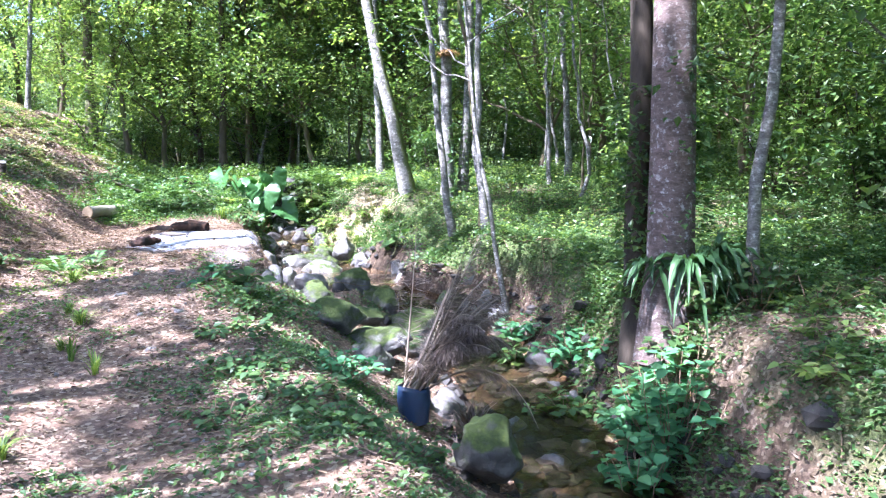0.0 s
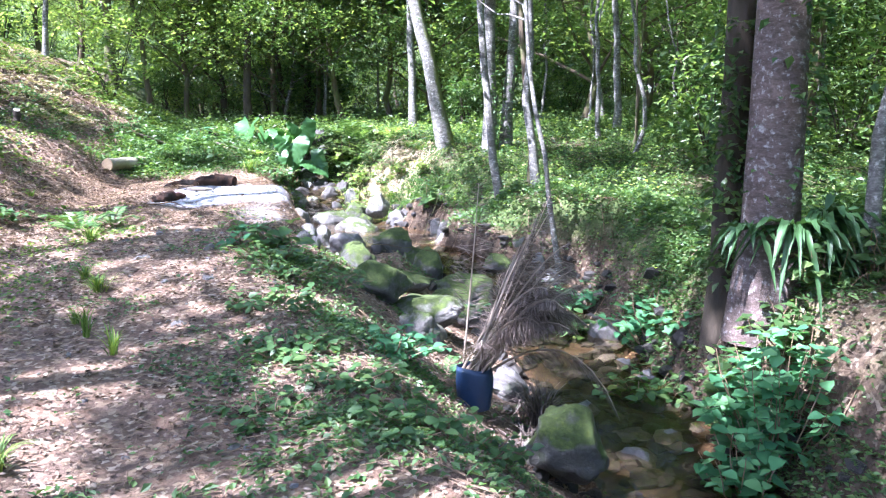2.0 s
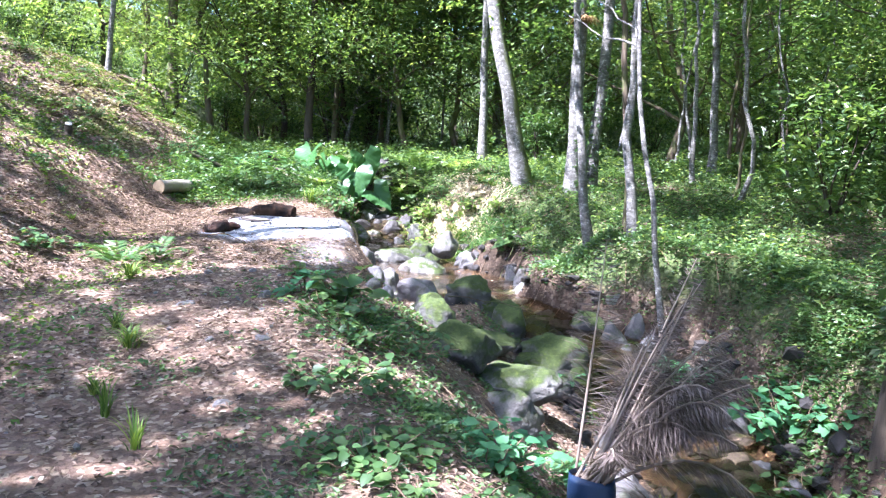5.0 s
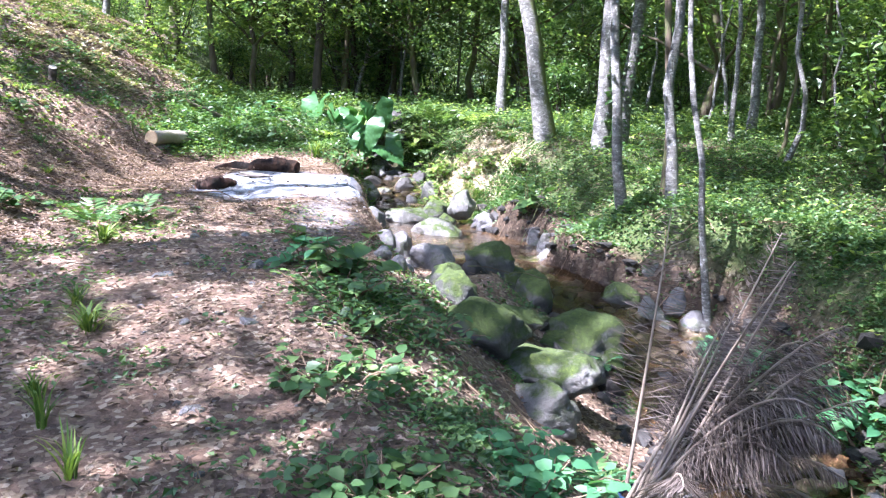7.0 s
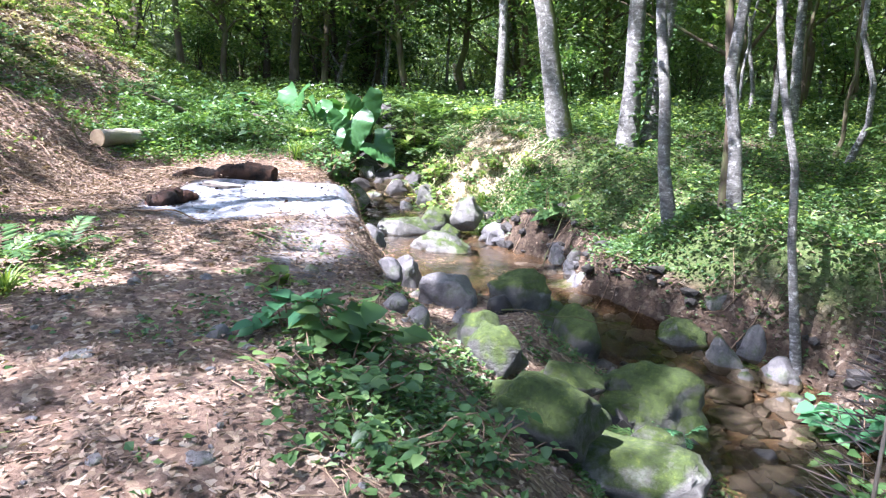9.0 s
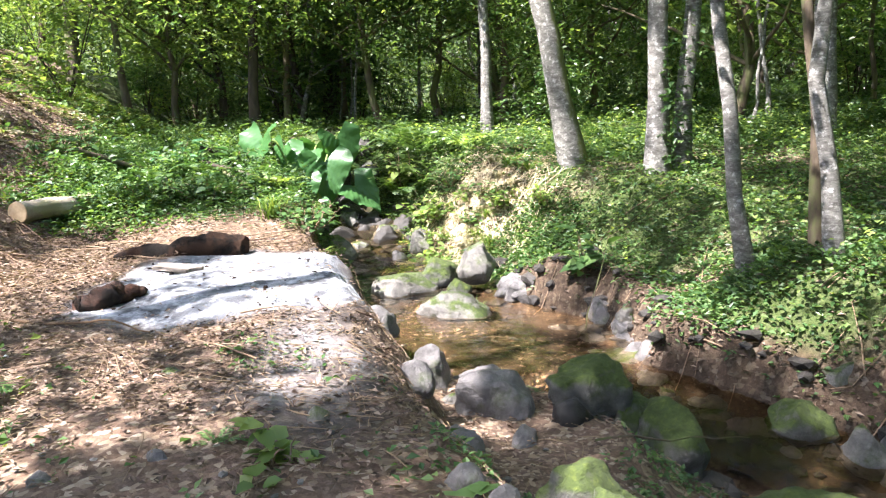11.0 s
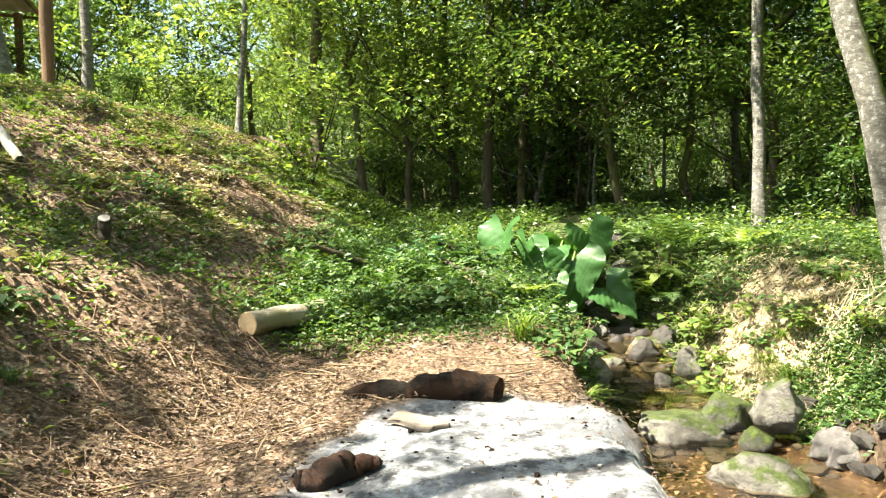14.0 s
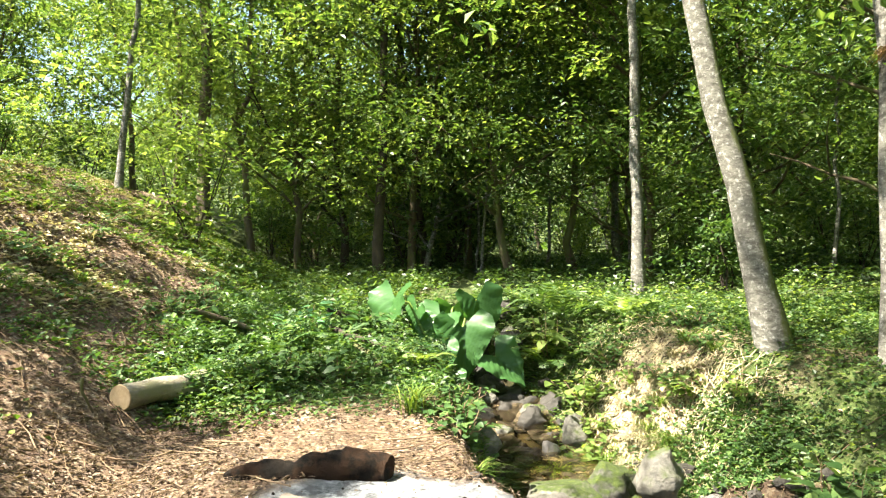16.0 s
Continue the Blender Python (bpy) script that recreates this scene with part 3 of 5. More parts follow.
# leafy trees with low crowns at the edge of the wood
# LEAF_BRIGHT crowns carry painted sunlight
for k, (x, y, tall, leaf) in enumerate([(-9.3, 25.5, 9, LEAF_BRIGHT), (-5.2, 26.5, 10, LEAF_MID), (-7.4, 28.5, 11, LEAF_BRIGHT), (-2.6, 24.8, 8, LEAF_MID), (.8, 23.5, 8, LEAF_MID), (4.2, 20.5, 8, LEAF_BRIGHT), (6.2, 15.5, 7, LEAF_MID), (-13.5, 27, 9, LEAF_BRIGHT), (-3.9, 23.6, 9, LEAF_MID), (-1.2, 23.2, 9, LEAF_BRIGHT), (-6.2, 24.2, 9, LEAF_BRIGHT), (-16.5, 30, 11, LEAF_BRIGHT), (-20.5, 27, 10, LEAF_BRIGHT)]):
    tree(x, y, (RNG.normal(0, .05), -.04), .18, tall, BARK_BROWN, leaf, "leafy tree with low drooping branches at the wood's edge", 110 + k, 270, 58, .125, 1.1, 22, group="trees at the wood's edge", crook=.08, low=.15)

spots = []
while len(spots) < 92:
    x, y = RNG.uniform(-30, 26), RNG.uniform(-3, 50)
    if clear_of(x, y) and all((x - a) ** 2 + (y - b) ** 2 > 2.2 for a, b in spots):
        spots.append((x, y))
for x, y in spots:
    # trees to the left get lighter leaves, with sunlight put into the colour
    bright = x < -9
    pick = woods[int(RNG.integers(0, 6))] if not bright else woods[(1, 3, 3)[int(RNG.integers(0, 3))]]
    s = RNG.uniform(.8, 1.25)
    copy_thing(pick, pose(x, y, ground_z(x, y) - .1, 0, 0, RNG.uniform(0, 360)) @ Matrix.Scale(s, 4))

# thin saplings at the edge of the wood
for k in range(26):
    x, y = (RNG.uniform(1.6, 8), RNG.uniform(13.5, 23)) if k < 15 else (RNG.uniform(-9, 1), RNG.uniform(24, 29))
    tree(x, y, (RNG.normal(0, .06), RNG.normal(0, .04)), RNG.uniform(.045, .1), RNG.uniform(5, 8), (BARK_PALE, BARK_BROWN, BARK_PALE)[k % 3], LEAF_MID, "thin bare-stemmed sapling at the edge of the wood", 140 + k, 12, 34, .14, .7, 4, group="saplings", crook=.06, low=.6)

# undergrowth: shrubs and saplings
shrubs = []
for k in range(6):
    rng = np.random.default_rng(90 + k)
    leaf = (LEAF_DARK, LEAF_MID, LEAF_HERB, LEAF_MID, LEAF_BRIGHT, LEAF_DARK)[k]
    tall = (2.8, 1.7, 1.0, 4.6, 1.9, 3.8)[k]
    root = thing("shrub", pose(-20 + 3 * k, 52, ground_z(-20 + 3 * k, 52)), "leafy shrub of the forest undergrowth", "shrub", "undergrowth shrubs")
    lines = []
    for s in range(5):
        a = rng.uniform(0, 2 * np.pi)
        lines.append((wavy((0, 0, -.1), (np.cos(a) * tall * .3, np.sin(a) * tall * .3, tall * rng.uniform(.6, .95)), 6, .04, rng), np.linspace(.02, .006, 6)))
    part("stem", mesh_np("stem", *tubes(lines, 5), BARK_DARK, True), BARK_DARK, root)
    n = 34
    c = np.stack([rng.normal(0, tall * .24, n), rng.normal(0, tall * .24, n), rng.uniform(.12, 1.0, n) * tall], 1)
    part("foliage", leaf_cloud("foliage", c, rng.uniform(.15, .4, n) * tall ** .5, 30, (.18, .13, .1, .2, .14, .2)[k], leaf, rng), leaf, root)
    shrubs.append(root)
count = 0
while count < 260:
    x, y = RNG.uniform(-26, 24), RNG.uniform(-2, 46)
    low = y < 24 and -9.5 < x < 3.5
    if x < -11 and y < 21 or y < 20 and x < stream_x(y) + (3.4 if y < 17 else 4.2):
        continue
    if -1.3 < math.atan2(x + 2.8, y - 7.7) < -.42 and RNG.uniform() < .5:
        continue
    if low and (y < 18.5 or -8 < x < -.5):
        continue
    pick = shrubs[int(RNG.integers(0, 6))] if not (low or y < 15 and x < 7) else shrubs[(1, 2, 4)[int(RNG.integers(0, 3))]]
    copy_thing(pick, pose(x, y, ground_z(x, y), 0, 0, RNG.uniform(0, 360)) @ Matrix.Scale(RNG.uniform(.7, 1.2), 4))
    count += 1


# far woods closing the view on every side
rng = np.random.default_rng(77)
n = 30000
a, d = rng.uniform(0, 2 * np.pi, n), rng.uniform(46, 75, n)
x, y = np.cos(a) * d, 12 + np.sin(a) * d
keep = ~((np.arctan2(x, y) > -1.2) & (np.arctan2(x, y) < -.36) & (rng.uniform(0, 1, n) < .55))
x, y, d, a = x[keep], y[keep], d[keep], a[keep]
n = len(x)
z = height(x, y) + .22 * np.clip(d - 48, 0, 120) + rng.uniform(0, 1, n) ** .8 * (13 + 4 * np.sin(a * 9))
axis, up = scatter_dirs(n, rng, -.1, .5)
s = rng.uniform(.7, 1.5, n)
tagged(new("far_woods", mesh_np("far_woods", *leaf_arrays(np.stack([x, y, z], 1), axis, up, s, s * .6), LEAF_MID)), "dense green woods in the distance", "woods", kind="stuff")

# ---- boulders and stones ----
def rock(x, y, z, wide, deep, tall, yaw, material, seed, label):
    """A worn boulder: a ball cut by a few planes, roughened, half sunk."""
    rng = np.random.default_rng(seed)
    bm = bmesh.new()
    bmesh.ops.create_icosphere(bm, subdivisions=4 if wide > .35 else 3, radius=1)
    co = np.array([v.co for v in bm.verts])
    for k in range(11):
        n = rng.normal(0, 1, 3)
        n[2] = abs(n[2]) * .8
        n /= np.linalg.norm(n)
        over = np.clip(co @ n - rng.uniform(.55, .85), 0, None)
        co -= over[:, None] * n * .9
    ph = rng.uniform(0, 9, 3)
    rough = .08 * np.sin(co[:, 0] * 3.1 + ph[0]) * np.sin(co[:, 1] * 3.7 + ph[1]) + .045 * np.sin(co[:, 2] * 7 + co[:, 0] * 5 + ph[2]) * np.sin(co[:, 1] * 8 + ph[0]) + .02 * np.sin(co[:, 0] * 17 + ph[1]) * np.sin(co[:, 1] * 15 + co[:, 2] * 13)
    co *= (1 + rough)[:, None]
    off = Vector(ph)
    co *= np.array([1 + .16 * (noise.fractal(Vector(c) * 1.7 + off, .9, 2.0, 5) - .1) for c in co])[:, None]
    co *= np.array([wide / 2, deep / 2, tall * .56]) * 1.08
    for v, c in zip(bm.verts, co):
        v.co = c
    for f in bm.faces:
        f.smooth = True
    ob = part("boulder" if wide > .35 else "stone", bm, material)
    ob.matrix_world = pose(x, y, z + tall * .36, rng.uniform(-8, 8), rng.uniform(-8, 8), yaw)
    return tagged(ob, label, "rock", "rocks of the stream" if "path" not in label else "stones on the path")


rock(-0.89, 10.91, -0.36, 0.57, 0.45, 0.56, -26, STONE_MOSS, 1, "moss-covered green boulder in the stream bed")
rock(-0.38, 10.05, -0.55, 0.82, 0.66, 0.58, -6, STONE_MOSS, 2, "moss-covered green boulder in the stream bed")
rock(-1.33, 11.02, 0.01, 0.50, 0.40, 0.45, -8, STONE_MOSS, 3, "moss-covered green boulder in the stream bed")
rock(-1.12, 11.05, -0.15, 0.46, 0.36, 0.35, -23, STONE_MOSS, 4, "moss-covered green boulder in the stream bed")
rock(-1.55, 9.04, 0.17, 0.40, 0.32, 0.33, 8, STONE_MOSS, 5, "moss-covered green boulder in the stream bed")
rock(-1.30, 8.50, 0.00, 0.72, 0.58, 0.37, -9, STONE_MOSS, 6, "moss-covered green boulder in the stream bed")
rock(-0.86, 8.61, -0.31, 0.89, 0.71, 0.34, -28, STONE_HALF, 7, "grey boulder half covered in moss")
rock(-1.04, 9.69, -0.18, 0.54, 0.43, 0.24, 3, STONE_MOSS, 8, "moss-covered green boulder in the stream bed")
rock(-0.63, 9.98, -0.44, 0.62, 0.50, 0.25, -14, STONE_MOSS, 9, "moss-covered green boulder in the stream bed")
rock(-0.15, 9.79, -0.61, 0.33, 0.27, 0.30, -33, STONE_MOSS, 10, "moss-covered green boulder in the stream bed")
rock(-0.45, 9.57, -0.59, 0.51, 0.41, 0.29, -3, STONE_HALF, 11, "grey boulder half covered in moss")
rock(0.61, 10.96, -0.30, 0.26, 0.21, 0.34, -22, STONE_GREY, 12, "bare grey stone at the water's edge")
rock(0.34, 10.87, -0.37, 0.34, 0.27, 0.34, -33, STONE_HALF, 13, "grey boulder half covered in moss")
rock(0.09, 11.21, -0.28, 0.43, 0.35, 0.34, -3, STONE_MOSS, 14, "moss-covered green boulder in the stream bed")
rock(-0.59, 12.13, -0.21, 0.51, 0.40, 0.39, -9, STONE_GREY, 15, "bare grey stone at the water's edge")
rock(-0.23, 12.13, -0.13, 0.51, 0.41, 0.25, -25, STONE_GREY, 16, "bare grey stone at the water's edge")
rock(-0.17, 12.10, -0.00, 0.34, 0.27, 0.18, 1, STONE_GREY, 17, "bare grey stone at the water's edge")
rock(-0.57, 13.01, -0.03, 0.47, 0.37, 0.24, -8, STONE_GREY, 18, "bare grey stone at the water's edge")
rock(-0.86, 13.39, 0.02, 0.26, 0.21, 0.25, -19, STONE_GREY, 19, "bare grey stone at the water's edge")
rock(-1.97, 8.92, 0.43, 0.14, 0.11, 0.12, 20, STONE_GREY, 23, "bare grey stone at the water's edge")
rock(-2.12, 8.98, 0.49, 0.15, 0.12, 0.13, 9, STONE_GREY, 24, "bare grey stone at the water's edge")
rock(-1.56, 14.48, 0.05, 0.61, 0.49, 0.26, -10, STONE_GREY, 31, "bare grey stone at the water's edge")
rock(0.34, 10.56, -0.56, 0.43, 0.34, 0.21, -14, STONE_WET, 33, "wet dark stone in the stream")
rock(0.29, 10.18, -0.65, 0.37, 0.30, 0.23, -28, STONE_WET, 34, "wet dark stone in the stream")
rock(0.47, 10.73, -0.42, 0.26, 0.20, 0.18, -1, STONE_GREY, 35, "bare grey stone at the water's edge")
rock(0.73, 10.71, -0.39, 0.30, 0.24, 0.28, -16, STONE_GREY, 36, "bare grey stone at the water's edge")
rock(0.79, 10.46, -0.55, 0.27, 0.21, 0.27, -30, STONE_HALF, 37, "grey boulder half covered in moss")
rock(0.92, 10.30, -0.59, 0.43, 0.34, 0.27, -5, STONE_GREY, 38, "bare grey stone at the water's edge")
rock(0.27, 9.59, -0.62, 0.26, 0.21, 0.19, -15, STONE_WET, 39, "wet dark stone in the stream")
rock(-0.16, 9.49, -0.67, 0.25, 0.20, 0.18, -23, STONE_WET, 40, "wet dark stone in the stream")
rock(0.41, 11.38, 0.01, 0.31, 0.25, 0.23, -37, STONE_HALF, 41, "grey boulder half covered in moss")
rock(-0.84, 13.30, -0.06, 0.20, 0.16, 0.31, -8, STONE_GREY, 45, "bare grey stone at the water's edge")
rock(-0.68, 13.08, -0.06, 0.25, 0.20, 0.22, -24, STONE_GREY, 46, "bare grey stone at the water's edge")
rock(-0.41, 12.82, -0.10, 0.60, 0.48, 0.29, -40, STONE_GREY, 47, "bare grey stone at the water's edge")
rock(-1.53, 14.39, -0.01, 0.45, 0.36, 0.30, 1, STONE_GREY, 48, "bare grey stone at the water's edge")
rock(-0.67, 12.32, -0.19, 0.73, 0.58, 0.27, -25, STONE_HALF, 49, "grey boulder half covered in moss")
rock(0.35, 6.02, -0.72, 0.6, 0.50, 0.46, -22, STONE_MOSS, 56, "moss-covered green boulder in the stream bed")
rock(0.17, 6.40, -0.91, 0.47, 0.38, 0.26, 7, STONE_HALF, 57, "grey boulder half covered in moss")
rock(0.64, 7.29, -0.92, 0.30, 0.24, 0.24, -9, STONE_GREY, 58, "bare grey stone at the water's edge")
rock(0.97, 6.50, -1.00, 0.33, 0.26, 0.24, -27, STONE_GREY, 59, "bare grey stone at the water's edge")
rock(0.99, 6.95, -0.99, 0.41, 0.33, 0.12, 1, STONE_GREY, 60, "bare grey stone at the water's edge")
rock(0.63, 6.51, -1.07, 0.21, 0.17, 0.16, -9, STONE_GREY, 61, "bare grey stone at the water's edge")
rock(0.01, 7.59, -0.81, 0.37, 0.30, 0.36, -16, STONE_GREY, 62, "bare grey stone at the water's edge")
rock(1.13, 9.03, -0.81, 0.57, 0.46, 0.43, 4, STONE_GREY, 63, "bare grey stone at the water's edge")
rock(-2.89, 7.08, 0.38, 0.08, 0.06, 0.04, 31, STONE_GREY, 64, "small grey stone lying on the path")
rock(-2.90, 8.25, 0.48, 0.14, 0.11, 0.07, 9, STONE_GREY, 65, "small grey stone lying on the path")
rock(-3.44, 7.88, 0.45, 0.11, 0.09, 0.05, 46, STONE_GREY, 66, "small grey stone lying on the path")
rock(-3.67, 8.93, 0.55, 0.10, 0.08, 0.05, 29, STONE_GREY, 67, "small grey stone lying on the path")
rock(-3.07, 8.07, 0.48, 0.05, 0.04, 0.04, 14, STONE_GREY, 68, "small grey stone lying on the path")
rock(-2.70, 8.12, 0.47, 0.09, 0.07, 0.04, 35, STONE_GREY, 69, "small grey stone lying on the path")
rock(-0.79, 7.90, -0.37, 0.58, 0.46, 0.32, 8, STONE_HALF, 70, "grey boulder half covered in moss")
rock(-1.62, 6.61, 0.26, 0.11, 0.08, 0.04, -1, STONE_GREY, 71, "small grey stone lying on the path")
rock(-2.53, 7.10, 0.40, 0.12, 0.10, 0.05, 37, STONE_GREY, 72, "small grey stone lying on the path")
for k, (x, y, wide, tall, yaw, mat, text) in enumerate([
        (-1.93, 10.92, .52, .3, -14, STONE_GREY, "blue-grey angular stone on the stony shore"), (-1.68, 11.48, .4, .24, 20, STONE_HALF, "pale sunlit stone at the pool's lower end"),
        (-2.02, 11.52, .36, .2, -30, STONE_GREY, "pale sunlit stone at the pool's lower end"), (-2.38, 11.42, .4, .36, 12, STONE_GREY, "pinkish pyramid-shaped stone beside the pool"),
        (-2.74, 11.62, .34, .24, 40, STONE_GREY, "reddish-grey stone below the ash"), (-2.4, 10.66, .28, .2, 5, STONE_GREY, "grey stone at the foot of the path's edge"),
        (-2.13, 10.15, .27, .2, -20, STONE_GREY, "grey stone at the foot of the path's edge"), (-2.9, 11.95, .2, .14, 33, STONE_GREY, "small pale stone at the edge of the ash"),
        (-2.98, 12.4, .22, .15, 70, STONE_GREY, "small pale stone at the edge of the ash"), (-1.5, 10.72, .3, .22, 15, STONE_WET, "wet dark stone in the stream"),
        (-2.2, 11.08, .2, .13, 50, STONE_HALF, "small stone on the stony shore"), (-1.78, 10.45, .24, .16, 80, STONE_GREY, "small stone on the stony shore"), (-2.62, 11.2, .17, .12, 10, STONE_HALF, "small stone on the stony shore"),
        (-1.62, 9.35, .42, .36, 8, STONE_MOSS, "moss-covered green boulder in the stream bed")]):
    rock(x, y, ground_z(x, y) - .05, wide, wide * .78, tall, yaw, mat, 300 + k, text)
rock(-2.84, 14.8, -.06, .95, .62, .4, 6, STONE_HALF, 201, "long rounded boulder with a mossy top in the stream")
rock(-2.22, 13.8, -.06, .7, .5, .32, -20, STONE_HALF, 202, "pale boulder with a dark wet foot in the pool")
rock(-2.0, 14.85, .2, .44, .4, .4, 0, STONE_HALF, 203, "pale rounded boulder above the water")
rock(-2.42, 15.1, .06, .56, .44, .38, 15, STONE_MOSS, 204, "mossy boulder beside a pale one")
rock(-2.2, 14.6, .0, .3, .26, .26, 35, STONE_MOSS, 205, "small mossy boulder at the water's edge")
rock(-3.8, 15.9, .2, .5, .42, .44, -10, STONE_HALF, 206, "rounded mossy boulder below the taro")
rock(-3.2, 16.9, .25, .42, .36, .34, 20, STONE_WET, 207, "dark wet boulder of the small cascade")
rock(-2.95, 17.2, .35, .4, .3, .36, 0, STONE_WET, 208, "dark wet boulder of the small cascade")
rock(-3.55, 17.35, .4, .5, .36, .36, -15, STONE_WET, 209, "dark wet boulder of the small cascade")
rock(-2.75, 16.6, .2, .36, .3, .34, 10, STONE_HALF, 210, "mossy boulder beside the cascade")
rock(-3.0, 16.25, .12, .24, .22, .22, 40, STONE_GREY, 211, "pale wet stone below the cascade")
rock(-3.2, 17.75, .6, .55, .4, .35, 10, STONE_WET, 212, "dark wet boulder of the small cascade")

rng = np.random.default_rng(877)
for k in range(22):
    y = 16.5 + .11 * k
    x = float(stream_x(y)) + rng.uniform(-.38, .42)
    w = rng.uniform(.24, .5)
    rock(x, y, ground_z(x, y) - .04, w, w * .8, w * rng.uniform(.6, .95), rng.uniform(0, 180), (STONE_WET, STONE_WET, STONE_HALF)[k % 3], 820 + k, "dark wet boulder of the small cascade" if k % 3 < 2 else "mossy boulder beside the cascade")

# cobbles and pebbles of the bed
def pebbles(name, x, y, size, material, label, seed):
    rng = np.random.default_rng(seed)
    bm = bmesh.new()
    bmesh.ops.create_icosphere(bm, subdivisions=1, radius=1)
    base = np.array([v.co for v in bm.verts])
    tri = np.array([[v.index for v in f.verts] for f in bm.faces])
    bm.free()
    n = len(x)
    s = size[:, None] * rng.uniform(.7, 1.2, (n, 3)) * np.array([1, .8, .55])
    a = rng.uniform(0, 2 * np.pi, n)
    pts = base[None] * (1 + rng.normal(0, .2, (n, len(base), 1))) * s[:, None]
    rx = pts[..., 0] * np.cos(a)[:, None] - pts[..., 1] * np.sin(a)[:, None] + x[:, None]
    ry = pts[..., 0] * np.sin(a)[:, None] + pts[..., 1] * np.cos(a)[:, None] + y[:, None]
    rz = pts[..., 2] + (height(x, y) + s[:, 2] * .35)[:, None]
    F = (tri[None] + (np.arange(n) * len(base))[:, None, None]).reshape(-1, 3)
    ob = new(name, mesh_np(name, np.stack([rx, ry, rz], -1).reshape(-1, 3), F, material, False))
    return tagged(ob, label, "pebbles", kind="stuff")


n = 1000
py = RNG.uniform(4, 17.5, n)
px = stream_x(py) + RNG.normal(0, .75, n) * (stream_half(py) + .1)
pebbles("bed_cobbles", px, py, RNG.uniform(.03, .1, n) * np.where((py > 11.5) & (py < 14), .5, 1.5), STONE_WET, "wet dark cobbles and pebbles in the stream bed", 3)
py = RNG.uniform(4, 14.5, 260)
px = stream_x(py) + np.sign(RNG.normal(0, 1, 260)) * (stream_half(py) + RNG.uniform(-.05, .45, 260))
pebbles("bank_cobbles", px, py, RNG.uniform(.03, .1, 260), STONE_WET, "grey cobbles along both edges of the stream", 4)
px, py = RNG.uniform(-5, -.6, 240), RNG.uniform(1, 10.5, 240)
pebbles("path_gravel", px, py, RNG.uniform(.008, .03, 240), STONE_GREY, "small loose stones strewn over the path", 5)
px, py = -3.9 + RNG.normal(0, .6, 90), 11.4 + RNG.normal(0, .55, 90)
pebbles("cinders", px, py, RNG.uniform(.004, .03, 90) * RNG.uniform(.3, 1, 90), CHAR, "black charcoal bits lying in the white ash", 6)
px, py = -3.6 + RNG.normal(0, .9, 70), 11.0 + RNG.normal(0, .8, 70)
pebbles("ash_clods", px, py, RNG.uniform(.006, .018, 70), rough_stuff("ash clod", (.4, .4, .41), (.68, .68, .68), 20, .95, .4), "pale lumps of ash on the burnt heap", 8)

# small dark stones along the foot of the steep bank
rng = np.random.default_rng(404)
for k in range(84):
    y = rng.uniform(6.6, 13.4)
    x = float(stream_x(y) + stream_half(y) * rng.uniform(.35, 1.25))
    s = rng.uniform(.12, .32)
    rock(x, y, ground_z(x, y) - .04, s, s * rng.uniform(.7, 1), s * rng.uniform(.5, .85), rng.uniform(0, 180), (STONE_GREY, STONE_HALF, STONE_GREY)[k % 3], 500 + k, "dark weathered stone at the foot of the stream bank")
# stones and cobbles lying on the path
for k, (x, y, s) in enumerate([(-3.4, 7.9, .13), (-3.0, 8.3, .1), (-2.45, 6.2, .12), (-2.75, 9.5, .16), (-3.3, 9.1, .11), (-1.9, 5.2, .09), (-3.9, 8.6, .1), (-1.5, 4.4, .1), (-2.9, 10.2, .15), (-3.6, 10.0, .12)]):
    rock(x, y, ground_z(x, y) - .02, s, s * .75, s * .45, 37 * k, STONE_HALF if k % 2 else STONE_GREY, 700 + k, "small worn stone half sunk in the path")

# ---- low plants, litter and twigs ----
def sample(n, lo, hi, weight, rng):
    xs, ys = [], []
    while sum(map(len, xs)) < n:
        x, y = rng.uniform(lo[0], hi[0], 4 * n), rng.uniform(lo[1], hi[1], 4 * n)
        keep = rng.uniform(0, 1, 4 * n) < weight(x, y)
        xs.append(x[keep])
        ys.append(y[keep])
    return np.concatenate(xs)[:n], np.concatenate(ys)[:n]


def dry_at(x, y):
    off = np.abs(x - stream_x(y)) - stream_half(y)
    return (off > .02) * 1.0


def cover(name, n, lo, hi, size, tall, leaf, label, seed, power=1.0, extra=None):
    rng = np.random.default_rng(seed)
    x, y = sample(n, lo, hi, lambda a, b: green_at(a, b) ** power * dry_at(a, b) * (extra(a, b) if extra else 1), rng)
    g = green_at(x, y)
    lift = np.clip(.5 + .5 * bump(x, y, 3.4, 2.1), .05, 1.2)
    z = height(x, y) + rng.uniform(0, 1, n) ** .8 * tall * lift * np.maximum(g, .35)
    axis, up = scatter_dirs(n, rng, .1, .35)
    s = size * rng.uniform(.6, 1.5, n)
    V, F = leaf_arrays(np.stack([x, y, z + .01], 1), axis, up, s, s * rng.uniform(.45, .75, n))
    return tagged(new(name, mesh_np(name, V, F, leaf)), label, "plants", kind="stuff")


near_right = lambda x, y: (x - stream_x(y) > 0) * (.06 + .94 * ease((y - 7) / 2)) * (1 - .9 * (x - stream_x(y) - stream_half(y) < .5) * (y > 11.2) * (y < 14.9))
cover("bank_herbs", 90000, (-4, 6), (6.5, 19), .045, .26, LEAF_HERB, "low green herbs carpeting the stream bank", 31, 1.2, near_right)
